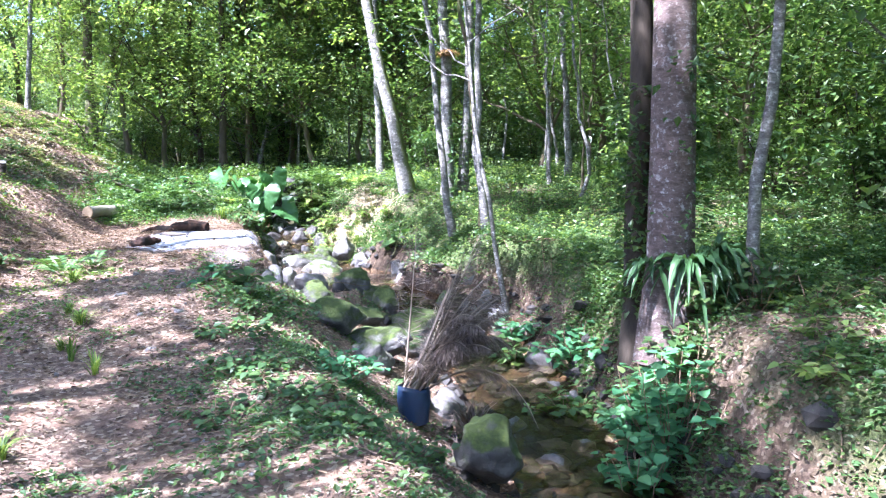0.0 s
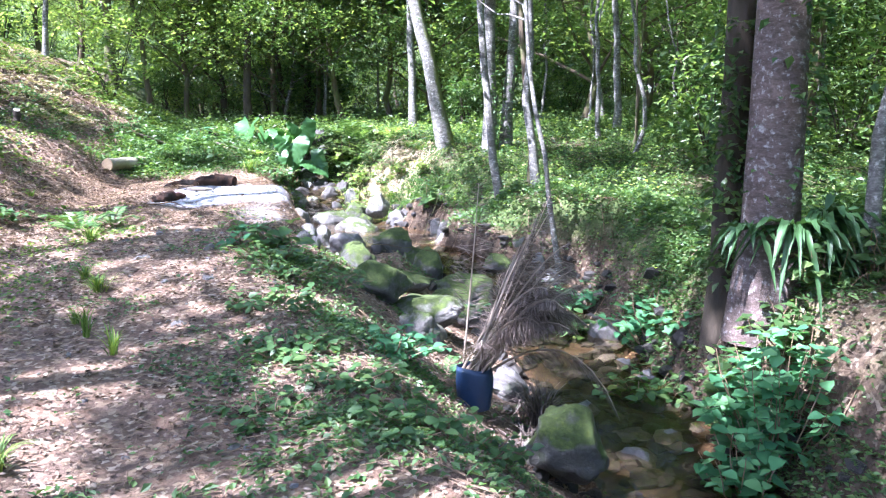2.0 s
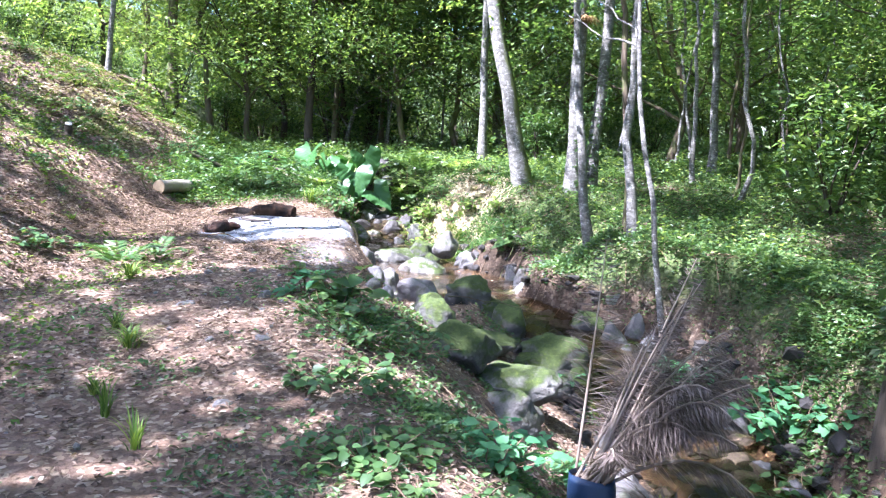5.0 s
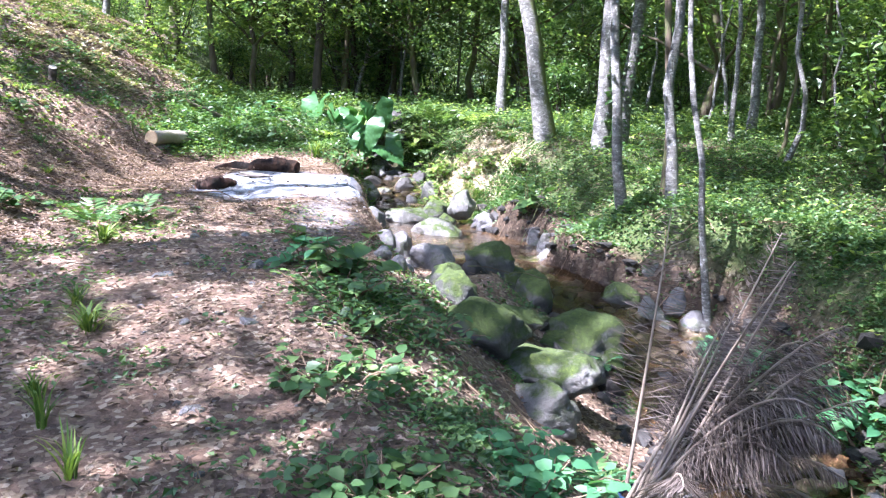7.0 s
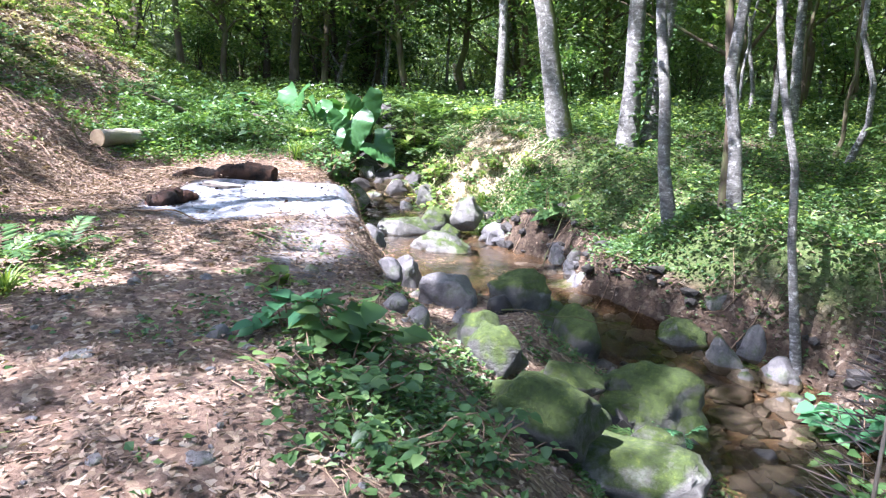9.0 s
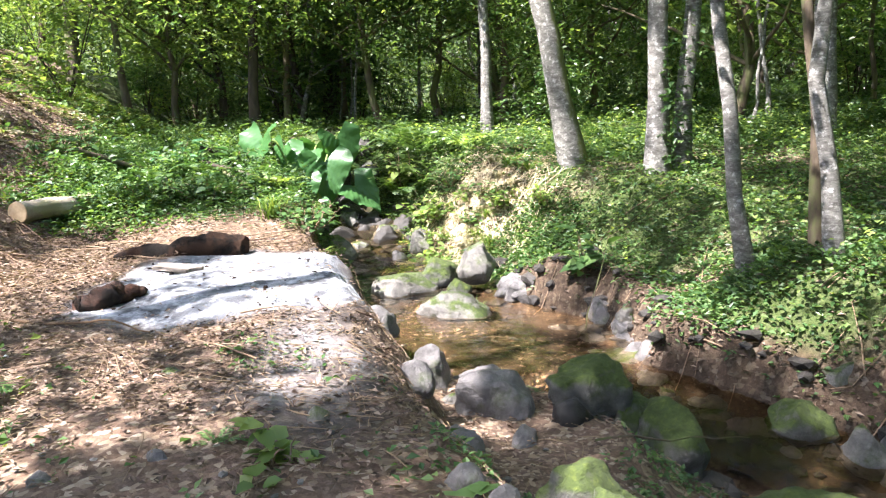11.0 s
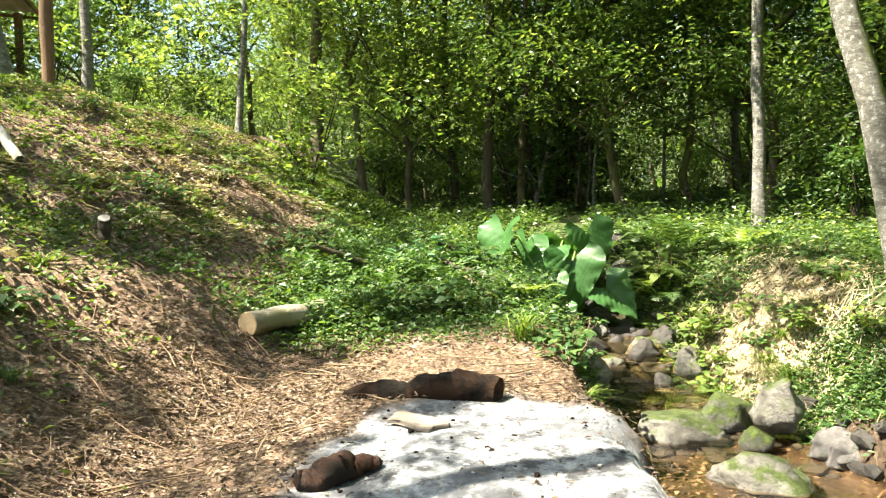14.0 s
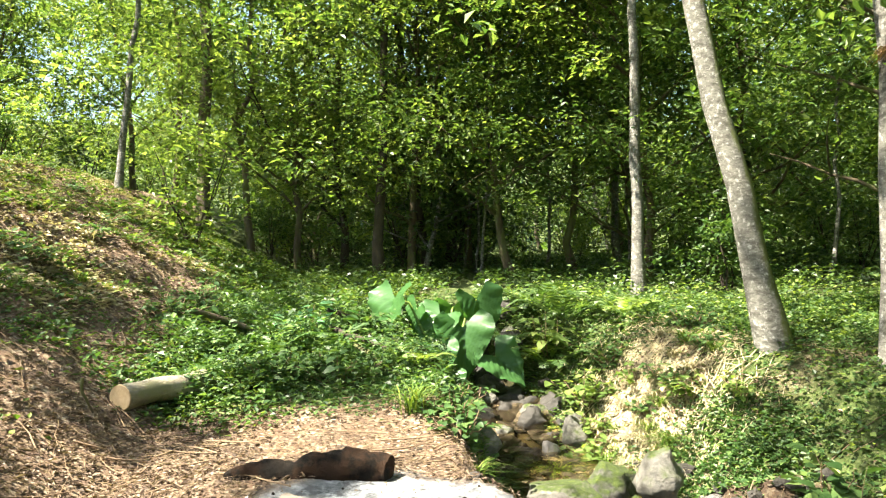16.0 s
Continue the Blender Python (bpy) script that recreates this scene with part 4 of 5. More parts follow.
cover("hanging_herbs", 16000, (-3, 4), (4, 16), .05, .2, LEAF_HERB, "green weeds hanging down the steep stream bank", 30, .2, lambda x, y: (x - stream_x(y) - stream_half(y) > .12) * (x - stream_x(y) - stream_half(y) < np.where(y < 7.3, .45, 1.3)) * np.clip(.35 + .8 * bump(x, y, 1.3, .9), .08, 1) * (1 - .5 * ease((y - 11.2) / .6) * ease((14.9 - y) / .5)))
cover("bank_sprigs", 12000, (-4, 6), (6.5, 20), .06, .42, LEAF_BRIGHT, "taller yellow-green sprigs among the herbs", 32, 2, near_right)
# darker leaf tone paints the shade over this floor
cover("wood_herbs", 60000, (-9, 17), (14, 34), .085, .4, LEAF_DARK, "green undergrowth covering the forest floor", 33)
cover("right_undergrowth", 24000, (3.2, -2), (16, 20), .09, .4, LEAF_HERB, "dense low undergrowth beside the wood", 34, 1, lambda x, y: .1 + .9 * ease((x - 3.6 + (y - 6) * .35) / 1.5))
cover("verge_herbs", 7500, (-3.8, 1.5), (1.2, 10.5), .042, .11, LEAF_HERB, "low herbs on the verge between path and stream", 35, 1.6, lambda x, y: x < stream_x(y))
cover("mound_herbs", 30000, (-8, 13.2), (-2.8, 18.5), .045, .3, LEAF_HERB, "leafy green weeds growing behind the ash heap", 36, 1.3, lambda x, y: (x < stream_x(y) - .3) * (1 - np.exp(-((x + 4.2) / 1.0) ** 2 - ((y - 16.5) / 1.3) ** 2)))
cover("mound_sprigs", 6000, (-8, 13.4), (-2.8, 18.5), .07, .42, LEAF_HERB, "tall light-green weeds behind the ash heap", 37, 1.5, lambda x, y: (x < stream_x(y) - .4) * (1 - np.exp(-((x + 4.2) / 1.0) ** 2 - ((y - 16.5) / 1.3) ** 2)))
cover("slope_weeds", 52000, (-14, 6), (-5, 24), .06, .17, LEAF_GRASS, "sparse weeds on the bare sunlit slope", 38, .8, lambda x, y: x < -5.2)
cover("path_edge_weeds", 2600, (-5.6, 1), (-3.2, 11), .05, .12, LEAF_GRASS, "weeds along the edge of the path", 39)

cover("path_seedlings", 9000, (-4.6, 1.5), (1.4, 10.5), .036, .08, LEAF_HERB, "tiny green seedlings scattered on the path and verge", 40, .0, lambda x, y: (x < stream_x(y)) * np.clip(bump(x, y, 2.9, 1.1) - .35, 0, 1) * (.25 + .75 * ease((x + 2.6) / 1.2)))
cover("near_bank_weeds", 26000, (.9, 2.5), (5.5, 9), .05, .2, LEAF_HERB, "green weeds among dry litter on the far bank", 41, .0, lambda x, y: (x > stream_x(y) + stream_half(y) + .15) * np.clip(bump(x, y, 1.9, 2.1) + .7, .2, 1))


def litter(name, n, lo, hi, size, leaf, label, seed, weight):
    rng = np.random.default_rng(seed)
    x, y = sample(n, lo, hi, weight, rng)
    axis, up = scatter_dirs(n, rng, .0, .18)
    s = size * rng.uniform(.5, 1.5, n)
    V, F = leaf_arrays(np.stack([x, y, height(x, y) + rng.uniform(.006, .022, n)], 1), axis, up, s, s * rng.uniform(.3, .55, n), .35)
    return tagged(new(name, mesh_np(name, V, F, leaf)), label, "leaf litter", kind="stuff")


def bare(x, y):
    return dry_at(x, y) * (1 - .8 * green_at(x, y)) * (1 - .95 * np.clip(1.5 * ash_at(x, y), 0, 1))


litter("path_litter", 42000, (-6.5, 1), (1.5, 13), .038, LEAF_DRY, "dry brown leaves lying thick on the path", 51, lambda x, y: bare(x, y) * (.35 + .65 * np.clip(.5 + .6 * bump(x, y, 1.7, .4), 0, 1)))
litter("slope_litter", 60000, (-14, 8), (-5, 24), .048, LEAF_DRY, "dry leaves covering the bare slope", 52, bare)
# dry grass whose pale colour also stands for sunlight the slope lacks
litter("slope_straw", 26000, (-13, 12), (-6.5, 23), .075, LEAF_STRAW, "dry grass on the slope, paled to stand for sunlight", 63, lambda x, y: (x < lerp(y, (12, 16, 20, 23), (-7.2, -7.4, -8.4, -9.4))) * np.clip(.3 + 1.2 * bump(x, y, 1.5, .7), .03, 1))
litter("bank_litter", 16000, (-3.5, 2), (6, 18), .05, LEAF_DRY, "dry leaves on the bank across the stream", 53, lambda x, y: dry_at(x, y) * (x > stream_x(y)) * (1 - .7 * green_at(x, y)))
litter("fire_litter", 14000, (-7, 9.5), (-2.3, 14.5), .03, LEAF_DRY, "dry straw and leaves round the ash heap", 54, bare)


# sunken leaves on the bed of the pool
rng = np.random.default_rng(66)
x, y = sample(1500, (-3.6, 11.4), (-.6, 16.5), lambda a, b: (np.abs(a - stream_x(b)) < stream_half(b)) * np.clip(.5 + bump(a, b, 2.4, 1.2), .1, 1), rng)
axis, up = scatter_dirs(len(x), rng, 0, .12)
sz = .05 * rng.uniform(.5, 1.6, len(x))
tagged(new("sunken_leaves", mesh_np("sunken_leaves", *leaf_arrays(np.stack([x, y, height(x, y) + .012], 1), axis, up, sz, sz * .5, .3), LEAF_DRY)), "brown leaves lying on the bed of the clear pool", "leaf litter", kind="stuff")


def twigs(name, n, lo, hi, length, radius, material, label, seed, weight):
    rng = np.random.default_rng(seed)
    x, y = sample(n, lo, hi, weight, rng)
    lines = []
    for a, b in zip(x, y):
        ang, L = rng.uniform(0, np.pi), length * rng.uniform(.35, 1.5)
        d = np.array([np.cos(ang), np.sin(ang)]) * L / 2
        p = np.array([[a - d[0], b - d[1]], [a + rng.normal(0, .03) * L, b + rng.normal(0, .05) * L], [a + d[0], b + d[1]]])
        r = radius * rng.uniform(.6, 1.4)
        z = height(p[:, 0], p[:, 1]) + r + .012 + rng.uniform(0, .02)
        lines.append((np.column_stack([p, z]), (r, r * .9, r * .5)))
    return tagged(new(name, mesh_np(name, *tubes(lines, 4), material, True)), label, "twigs", kind="stuff")


TWIG = rough_stuff("dry twig", (.12, .075, .045), (.34, .24, .16), 20, .85, .3)
STRAW = rough_stuff("dry straw", (.15, .1, .058), (.36, .27, .165), 20, .85, .3)
twigs("path_twigs", 700, (-6.5, 1.5), (1, 13), .16, .003, TWIG, "thin dry twigs scattered on the path", 55, bare)
twigs("fire_straw", 2200, (-7, 9.3), (-2.2, 14.6), .16, .0015, STRAW, "dry straw and stalks round the ash heap", 56, lambda x, y: bare(x, y) * np.exp(-((np.hypot(x + 4.3, y - 11.7) - 1.7) / 1.1) ** 2))
twigs("fire_sticks", 90, (-6.4, 9.8), (-2.4, 14.2), .35, .005, TWIG, "brown sticks lying round the ash heap", 57, bare)
twigs("slope_twigs", 900, (-13, 8.5), (-5.2, 22), .3, .005, TWIG, "dry twigs on the slope", 58, bare)
twigs("bank_twigs", 420, (-2.5, 4), (5, 17), .3, .005, TWIG, "dry twigs on the far bank", 59, lambda x, y: dry_at(x, y) * (x > stream_x(y)))
twigs("verge_straw", 900, (-3.2, 3), (.6, 10.8), .14, .0025, STRAW, "dry grass stalks on the verge", 50, lambda x, y: dry_at(x, y) * (x < stream_x(y)) * (x > stream_x(y) - 3.6))


twigs("mound_straw", 2600, (-3.2, 14.8), (-.8, 18.0), .2, .004, rough_stuff("pale straw", (.4, .32, .19), (.66, .56, .38), 20, .85, .3), "pale sunlit straw heaped on the bank", 49, lambda x, y: dry_at(x, y) * (x > stream_x(y)) * np.exp(-((x + 1.9) / .62) ** 2 - ((y - 16.2) / .95) ** 2))

# ---- single plants ----
def blades(n, tall, spread, width, rng, droop=.5):
    """A tuft of arching blades, four segments each."""
    V, F = [], []
    for k in range(n):
        a, L = rng.uniform(0, 2 * np.pi), tall * rng.uniform(.55, 1.2)
        out = spread * rng.uniform(.25, 1.1)
        s = np.linspace(0, 1, 5)
        c = np.stack([np.cos(a) * out * s ** 1.5, np.sin(a) * out * s ** 1.5, L * (s - droop * s ** 2.6)], 1)
        c[:, :2] += rng.normal(0, spread * .08, 2)
        side = np.array([-np.sin(a), np.cos(a), 0]) * width
        w = np.array([.7, 1, .85, .5, .02])[:, None]
        b = len(V) * 10
        V.append(np.concatenate([c - side * w, c + side * w]))
        F += [[b + i, b + i + 1, b + i + 6, b + i + 5] for i in range(4)]
    return np.concatenate(V), np.array(F)


def tuft(x, y, tall, spread, n, leaf, label, seed, width=.006, droop=.5, name="grass_tuft"):
    rng = np.random.default_rng(seed)
    ob = new(name, mesh_np(name, *blades(n, tall, spread, width, rng, droop), leaf, True))
    ob.matrix_world = pose(x, y, ground_z(x, y) - .02)
    return tagged(ob, label, "grass", "grass tufts")


tuft(-3.42, 7.0, .3, .24, 70, LEAF_GRASS, "bright green grass tuft at the path's edge", 1)
tuft(-3.7, 7.35, .24, .2, 45, LEAF_GRASS, "green grass tuft at the path's edge", 2)
tuft(-3.0, 5.95, .3, .14, 22, LEAF_GRASS, "thin upright grass at the path's edge", 3, droop=.25)
tuft(-2.65, 5.6, .26, .14, 20, LEAF_GRASS, "thin upright grass at the path's edge", 4, droop=.25)
tuft(-3.2, 6.2, .2, .16, 30, LEAF_GRASS, "small grass tuft at the path's edge", 5)
tuft(-2.5, 4.1, .26, .22, 40, LEAF_GRASS, "sunlit yellow-green grass beside the path", 6)
tuft(-4.3, 8.7, .3, .25, 60, LEAF_GRASS, "grass tuft at the foot of the slope", 7)
tuft(-8.45, 12.3, .55, .6, 110, LEAF_GRASS, "long arching grass clump on the bare slope", 8, .009, .7)
tuft(-8.8, 12.7, .5, .55, 80, LEAF_GRASS, "long arching grass clump on the bare slope", 9, .009, .7)
tuft(-7.55, 12.4, .22, .3, 40, LEAF_GRASS, "small weedy tuft on the slope", 10)
tuft(-6.47, 11.1, .2, .3, 40, LEAF_HERB, "small weedy tuft on the slope", 11)
tuft(-5.9, 10.4, .18, .2, 26, LEAF_GRASS, "small grass tuft on the slope", 12)
tuft(-4.05, 13.9, .45, .4, 90, LEAF_GRASS, "feathery green grass beside the charred log", 13, .006, .6)
tuft(-3.75, 14.5, .4, .35, 70, LEAF_GRASS, "feathery green grass near the water", 14, .006, .6)
tuft(-1.9, 15.2, .4, .35, 80, LEAF_GRASS, "sunlit grass on the far bank", 15, .006, .6)
tuft(-2.4, 16.0, .4, .4, 90, LEAF_GRASS, "sunlit grass on the far bank", 16, .006, .6)
tuft(-1.5, 16.6, .35, .4, 70, LEAF_GRASS, "sunlit dry grass on the far bank", 17, .006, .6)
for k in range(24):
    tuft(-1.95 + RNG.normal(0, .42), 16.1 + RNG.normal(0, .6), .26, .4, 70, LEAF_STRAW if k % 3 else LEAF_GRASS, "dry sunlit grass on the mound by the stream", 60 + k, .005, .7)
tuft(-2.0, 14.0, .45, .18, 30, LEAF_GRASS, "grass growing out of the pool's edge", 18, .005, .4)


def frond_lines(root, heading, length, rise, fall, n=9):
    """The curve of an arching frond."""
    s = np.linspace(0, 1, n)
    out = length * (s - .12 * s ** 3)
    return np.stack([root[0] + np.cos(heading) * out * .8, root[1] + np.sin(heading) * out * .8, root[2] + rise * s - fall * s ** 2.4], 1)


def leaflets(curve, count, long, wide, rng, droop=.3, start=.15, close=.9):
    """Pairs of leaflets along a curve."""
    s = np.linspace(start, 1, count)
    idx = s * (len(curve) - 1)
    i = np.minimum(idx.astype(int), len(curve) - 2)
    f = (idx - i)[:, None]
    p = curve[i] * (1 - f) + curve[i + 1] * f
    d = curve[i + 1] - curve[i]
    d /= np.linalg.norm(d, axis=1)[:, None]
    side = np.cross(d, [0, 0, 1.])
    side /= np.maximum(np.linalg.norm(side, axis=1), 1e-6)[:, None]
    size = long * np.sin(np.pi * np.clip(.12 + .86 * s, 0, 1)) ** .7
    P, A, U, L = [], [], [], []
    for sign in (-1, 1):
        ax = d * close * rng.uniform(.6, 1.1, (count, 1)) + sign * side + np.array([0, 0, -1.]) * (droop * rng.uniform(.5, 1.6, (count, 1)))
        P.append(p)
        A.append(ax)
        U.append(np.cross(ax, d) * -sign + rng.normal(0, .15, (count, 3)))
        L.append(size * rng.uniform(.8, 1.15, count))
    L = np.concatenate(L)
    return leaf_arrays(np.concatenate(P), np.concatenate(A), np.concatenate(U), L, wide, .15)


def fern(x, y, size, n, leaf, label, seed, z=None, rise=.75):
    rng = np.random.default_rng(seed)
    root = thing("fern", pose(x, y, (ground_z(x, y) if z is None else z) - .02), label, "fern", "ferns")
    for k in range(n):
        a, L = 2 * np.pi * (k + rng.uniform(-.3, .3)) / n, size * rng.uniform(.7, 1.15)
        c = frond_lines((0, 0, 0), a, L, L * rise * rng.uniform(.7, 1.2), L * .45)
        part("frond", mesh_np("frond", *leaflets(c, 16, L * .24, L * .055, rng, .15), leaf), leaf, root)
    return root


fern(-.5, 9.55, .34, 6, LEAF_HERB, "small green fern among the boulders", 1, ground_z(-.5, 9.55) + .1)
fern(-.25, 9.75, .32, 6, LEAF_BLUE, "small fern growing between mossy boulders", 2, ground_z(-.25, 9.75) + .1)
fern(-.85, 6.75, .4, 7, LEAF_HERB, "green fern on the verge above the stream", 3)
fern(-.55, 7.3, .36, 6, LEAF_HERB, "green fern beside the stones", 4)
fern(.7, 10.8, .34, 6, LEAF_HERB, "small fern on the steep bank", 5)
fern(.95, 10.1, .36, 6, LEAF_HERB, "small fern on the steep bank", 6)
fern(-4.75, 9.3, .55, 9, LEAF_HERB, "dark green fern at the foot of the slope", 7)
fern(-4.55, 9.7, .42, 8, LEAF_HERB, "dark green fern at the foot of the slope", 8)
# bank fern has sunlight in its leaf colour, the ferns behind the taro shade
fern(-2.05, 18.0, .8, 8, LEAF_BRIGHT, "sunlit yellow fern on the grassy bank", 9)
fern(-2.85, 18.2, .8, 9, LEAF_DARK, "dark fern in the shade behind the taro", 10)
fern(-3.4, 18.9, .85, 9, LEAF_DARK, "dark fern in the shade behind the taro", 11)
fern(-5.3, 15.6, .65, 9, LEAF_HERB, "green fern among the fallen branches", 12)
fern(-5.8, 15.2, .6, 9, LEAF_HERB, "green fern among the fallen branches", 13)
fern(-5.3, 16.9, .7, 9, LEAF_HERB, "green fern beside the taro", 14)
fern(-4.3, 15.2, .55, 9, LEAF_BRIGHT, "light green fern near the boulder", 15)
# the gully's shade is put into these ferns by the darker leaf tone
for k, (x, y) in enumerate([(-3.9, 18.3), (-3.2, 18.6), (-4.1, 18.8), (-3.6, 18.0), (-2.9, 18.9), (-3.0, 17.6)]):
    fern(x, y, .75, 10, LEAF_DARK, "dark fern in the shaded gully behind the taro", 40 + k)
fern(-3.1, 9.2, .2, 5, LEAF_HERB, "tiny fern on the path", 16)


def leafy_plant(x, y, tall, spread, stems, leaves, size, leaf, label, seed, ratio=.8, group="leafy plants", name="leafy_plant"):
    """A plant with upright stems and broad leaves on stalks."""
    rng = np.random.default_rng(seed)
    root = thing(name, pose(x, y, ground_z(x, y) - .03), label, "plant", group)
    lines, P, A, S = [], [], [], []
    for k in range(stems):
        a, r = rng.uniform(0, 2 * np.pi), spread * rng.uniform(.1, 1) ** .7
        top = np.array([np.cos(a) * r, np.sin(a) * r, tall * rng.uniform(.45, 1.05) * (1 - .35 * r / spread)])
        c = wavy((top[0] * .3, top[1] * .3, 0), top, 6, .015, rng)
        lines.append((c, np.linspace(.006, .003, 6)))
        for j in range(leaves):
            s = rng.uniform(.3, 1)
            p = c[min(5, int(s * 6))]
            ang = rng.uniform(0, 2 * np.pi)
            ax = np.array([np.cos(ang), np.sin(ang), rng.normal(-.1, .25)])
            P.append(p + ax * size * .25)
            A.append(ax)
            S.append(size * rng.uniform(.6, 1.25))
    P, A, S = np.array(P), np.array(A), np.array(S)
    up = np.stack([rng.normal(0, .2, len(P)), rng.normal(-.15, .2, len(P)), np.ones(len(P))], 1)
    # broad leaf: base, two shoulders, tip
    axis = A / np.linalg.norm(A, axis=1)[:, None]
    side = np.cross(axis, up)
    side /= np.linalg.norm(side, axis=1)[:, None]
    nrm = np.cross(side, axis)
    L, W = S[:, None], S[:, None] * ratio
    rows = [P, P + axis * L * .22 - side * W * .45 + nrm * W * .1, P + axis * L * .6 - side * W * .38 + nrm * W * .06, P + axis * L - nrm * L * .12,
            P + axis * L * .6 + side * W * .38 + nrm * W * .06, P + axis * L * .22 + side * W * .45 + nrm * W * .1, P + axis * L * .45 - nrm * W * .02]
    V = np.stack(rows, 1).reshape(-1, 3)
    b = np.arange(len(P))[:, None] * 7
    F = np.stack([b + [[0, 6, 1]], b + [[1, 6, 2]], b + [[2, 6, 3]], b + [[3, 6, 4]], b + [[4, 6, 5]], b + [[5, 6, 0]]], 1).reshape(-1, 3)
    part("stalk", mesh_np("stalk", *tubes(lines, 5), TWIG, True), TWIG, root)
    part("foliage", mesh_np("foliage", V, F, leaf, True), leaf, root)
    return root


leafy_plant(1.9, 6.3, 1.3, .52, 46, 13, .12, LEAF_BLUE, "bushy shrub with heart-shaped cool green leaves", 1, .85, "", "broadleaf_shrub")
leafy_plant(1.6, 6.0, .7, .4, 18, 10, .12, LEAF_BLUE, "low leafy shrub hanging over the stream", 2, .85, "", "broadleaf_shrub")
leafy_plant(-2.2, 8.25, .38, .3, 9, 5, .15, LEAF_HERB, "broad-leaved weed at the path's edge", 3, .85)
leafy_plant(-2.55, 8.35, .32, .25, 7, 5, .13, LEAF_BLUE, "broad-leaved weed at the path's edge", 4, .85)
leafy_plant(-2.2, 7.75, .24, .42, 26, 9, .07, LEAF_HERB, "dense low herb clump at the path's edge", 5)
leafy_plant(-1.95, 7.35, .2, .4, 24, 9, .06, LEAF_HERB, "dense low herb clump on the verge", 6)
leafy_plant(-1.55, 7.75, .16, .35, 18, 8, .06, LEAF_HERB, "dense low herb clump on the verge", 7)
leafy_plant(-2.8, 8.95, .22, .18, 6, 5, .1, LEAF_BRIGHT, "light green seedling on the path", 8)
leafy_plant(-1.5, 5.75, .2, .4, 24, 9, .07, LEAF_HERB, "low herb clump beside the path", 9)
leafy_plant(-.95, 6.3, .26, .45, 28, 9, .08, LEAF_BLUE, "leafy herb clump above the stream", 10)
leafy_plant(-1.4, 4.7, .16, .35, 20, 8, .06, LEAF_HERB, "low herb clump beside the path", 11)
leafy_plant(-.3, 5.4, .2, .35, 20, 8, .07, LEAF_HERB, "low herb clump above the stream", 12)
leafy_plant(-.35, 7.6, .25, .2, 7, 6, .12, LEAF_BLUE, "small broad-leaved plant among the stones", 13)
leafy_plant(1.05, 9.9, .5, .35, 14, 8, .13, LEAF_BLUE, "broad-leaved plant on the stream bank", 14)
leafy_plant(.85, 9.2, .45, .4, 16, 8, .11, LEAF_HERB, "leafy plant leaning over the stream", 15)
leafy_plant(1.5, 8.5, .6, .55, 24, 9, .11, LEAF_BLUE, "dark leafy bush on the far bank", 16)
leafy_plant(1.35, 7.7, .55, .5, 22, 9, .1, LEAF_HERB, "dark leafy bush on the far bank", 17)
leafy_plant(-.95, 13.7, .45, .2, 7, 6, .17, LEAF_HERB, "broad-leaved plant hanging over the pool", 18)
# weeds by the cascade: lighter leaf tone with sunlight painted in
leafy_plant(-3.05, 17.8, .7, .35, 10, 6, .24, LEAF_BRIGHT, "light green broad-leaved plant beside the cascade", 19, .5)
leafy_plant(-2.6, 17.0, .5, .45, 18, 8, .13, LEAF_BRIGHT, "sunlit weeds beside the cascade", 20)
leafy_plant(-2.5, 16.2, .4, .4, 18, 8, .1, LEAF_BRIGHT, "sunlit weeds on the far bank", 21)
leafy_plant(-5.2, 16.4, .5, .4, 12, 6, .22, LEAF_HERB, "broad-leaved plant among fallen branches", 22, .45)
leafy_plant(-5.7, 16.0, .5, .4, 14, 7, .18, LEAF_BLUE, "grey-green broad-leaved plant among fallen branches", 23, .45)
leafy_plant(-4.9, 14.6, .35, .5, 24, 8, .1, LEAF_HERB, "leafy weeds behind the charred log", 24)
leafy_plant(-5.5, 14.4, .35, .5, 24, 8, .1, LEAF_HERB, "leafy weeds behind the cut log", 25)
leafy_plant(3.0, 5.9, .2, .5, 16, 7, .08, LEAF_BRIGHT, "light green weeds on the sunlit bank", 26)
leafy_plant(2.7, 5.2, .2, .45, 14, 7, .09, LEAF_BRIGHT, "light green weeds on the sunlit bank", 27)
leafy_plant(3.3, 6.7, .35, .5, 20, 8, .08, LEAF_BRIGHT, "pale sunlit weeds beside the slim tree", 28)
leafy_plant(-1.1, 5.2, .2, .4, 22, 9, .07, LEAF_HERB, "low herb clump beside the path", 29)
leafy_plant(-.6, 4.6, .18, .35, 20, 9, .07, LEAF_HERB, "low herb clump beside the path", 30)
leafy_plant(-1.9, 6.6, .18, .4, 22, 9, .07, LEAF_HERB, "low herb clump on the verge", 31)
leafy_plant(-7.2, 11.6, .22, .4, 20, 8, .08, LEAF_HERB, "low green weeds on the slope", 32)
leafy_plant(-8.2, 14.6, .25, .45, 24, 8, .08, LEAF_HERB, "low green weeds on the slope", 33)
leafy_plant(-7.0, 15.4, .25, .45, 24, 8, .08, LEAF_HERB, "low green weeds at the foot of the slope", 34)
leafy_plant(-9.3, 15.2, .25, .5, 24, 8, .08, LEAF_GRASS, "low light-green weeds on the slope", 35)
leafy_plant(-8.6, 17.0, .25, .5, 24, 8, .08, LEAF_GRASS, "low light-green weeds on the slope", 36)
leafy_plant(-5.6, 9.3, .2, .35, 18, 8, .08, LEAF_HERB, "low weeds at the foot of the slope", 37)

# tussocks and weeds over the slope
rng = np.random.default_rng(655)
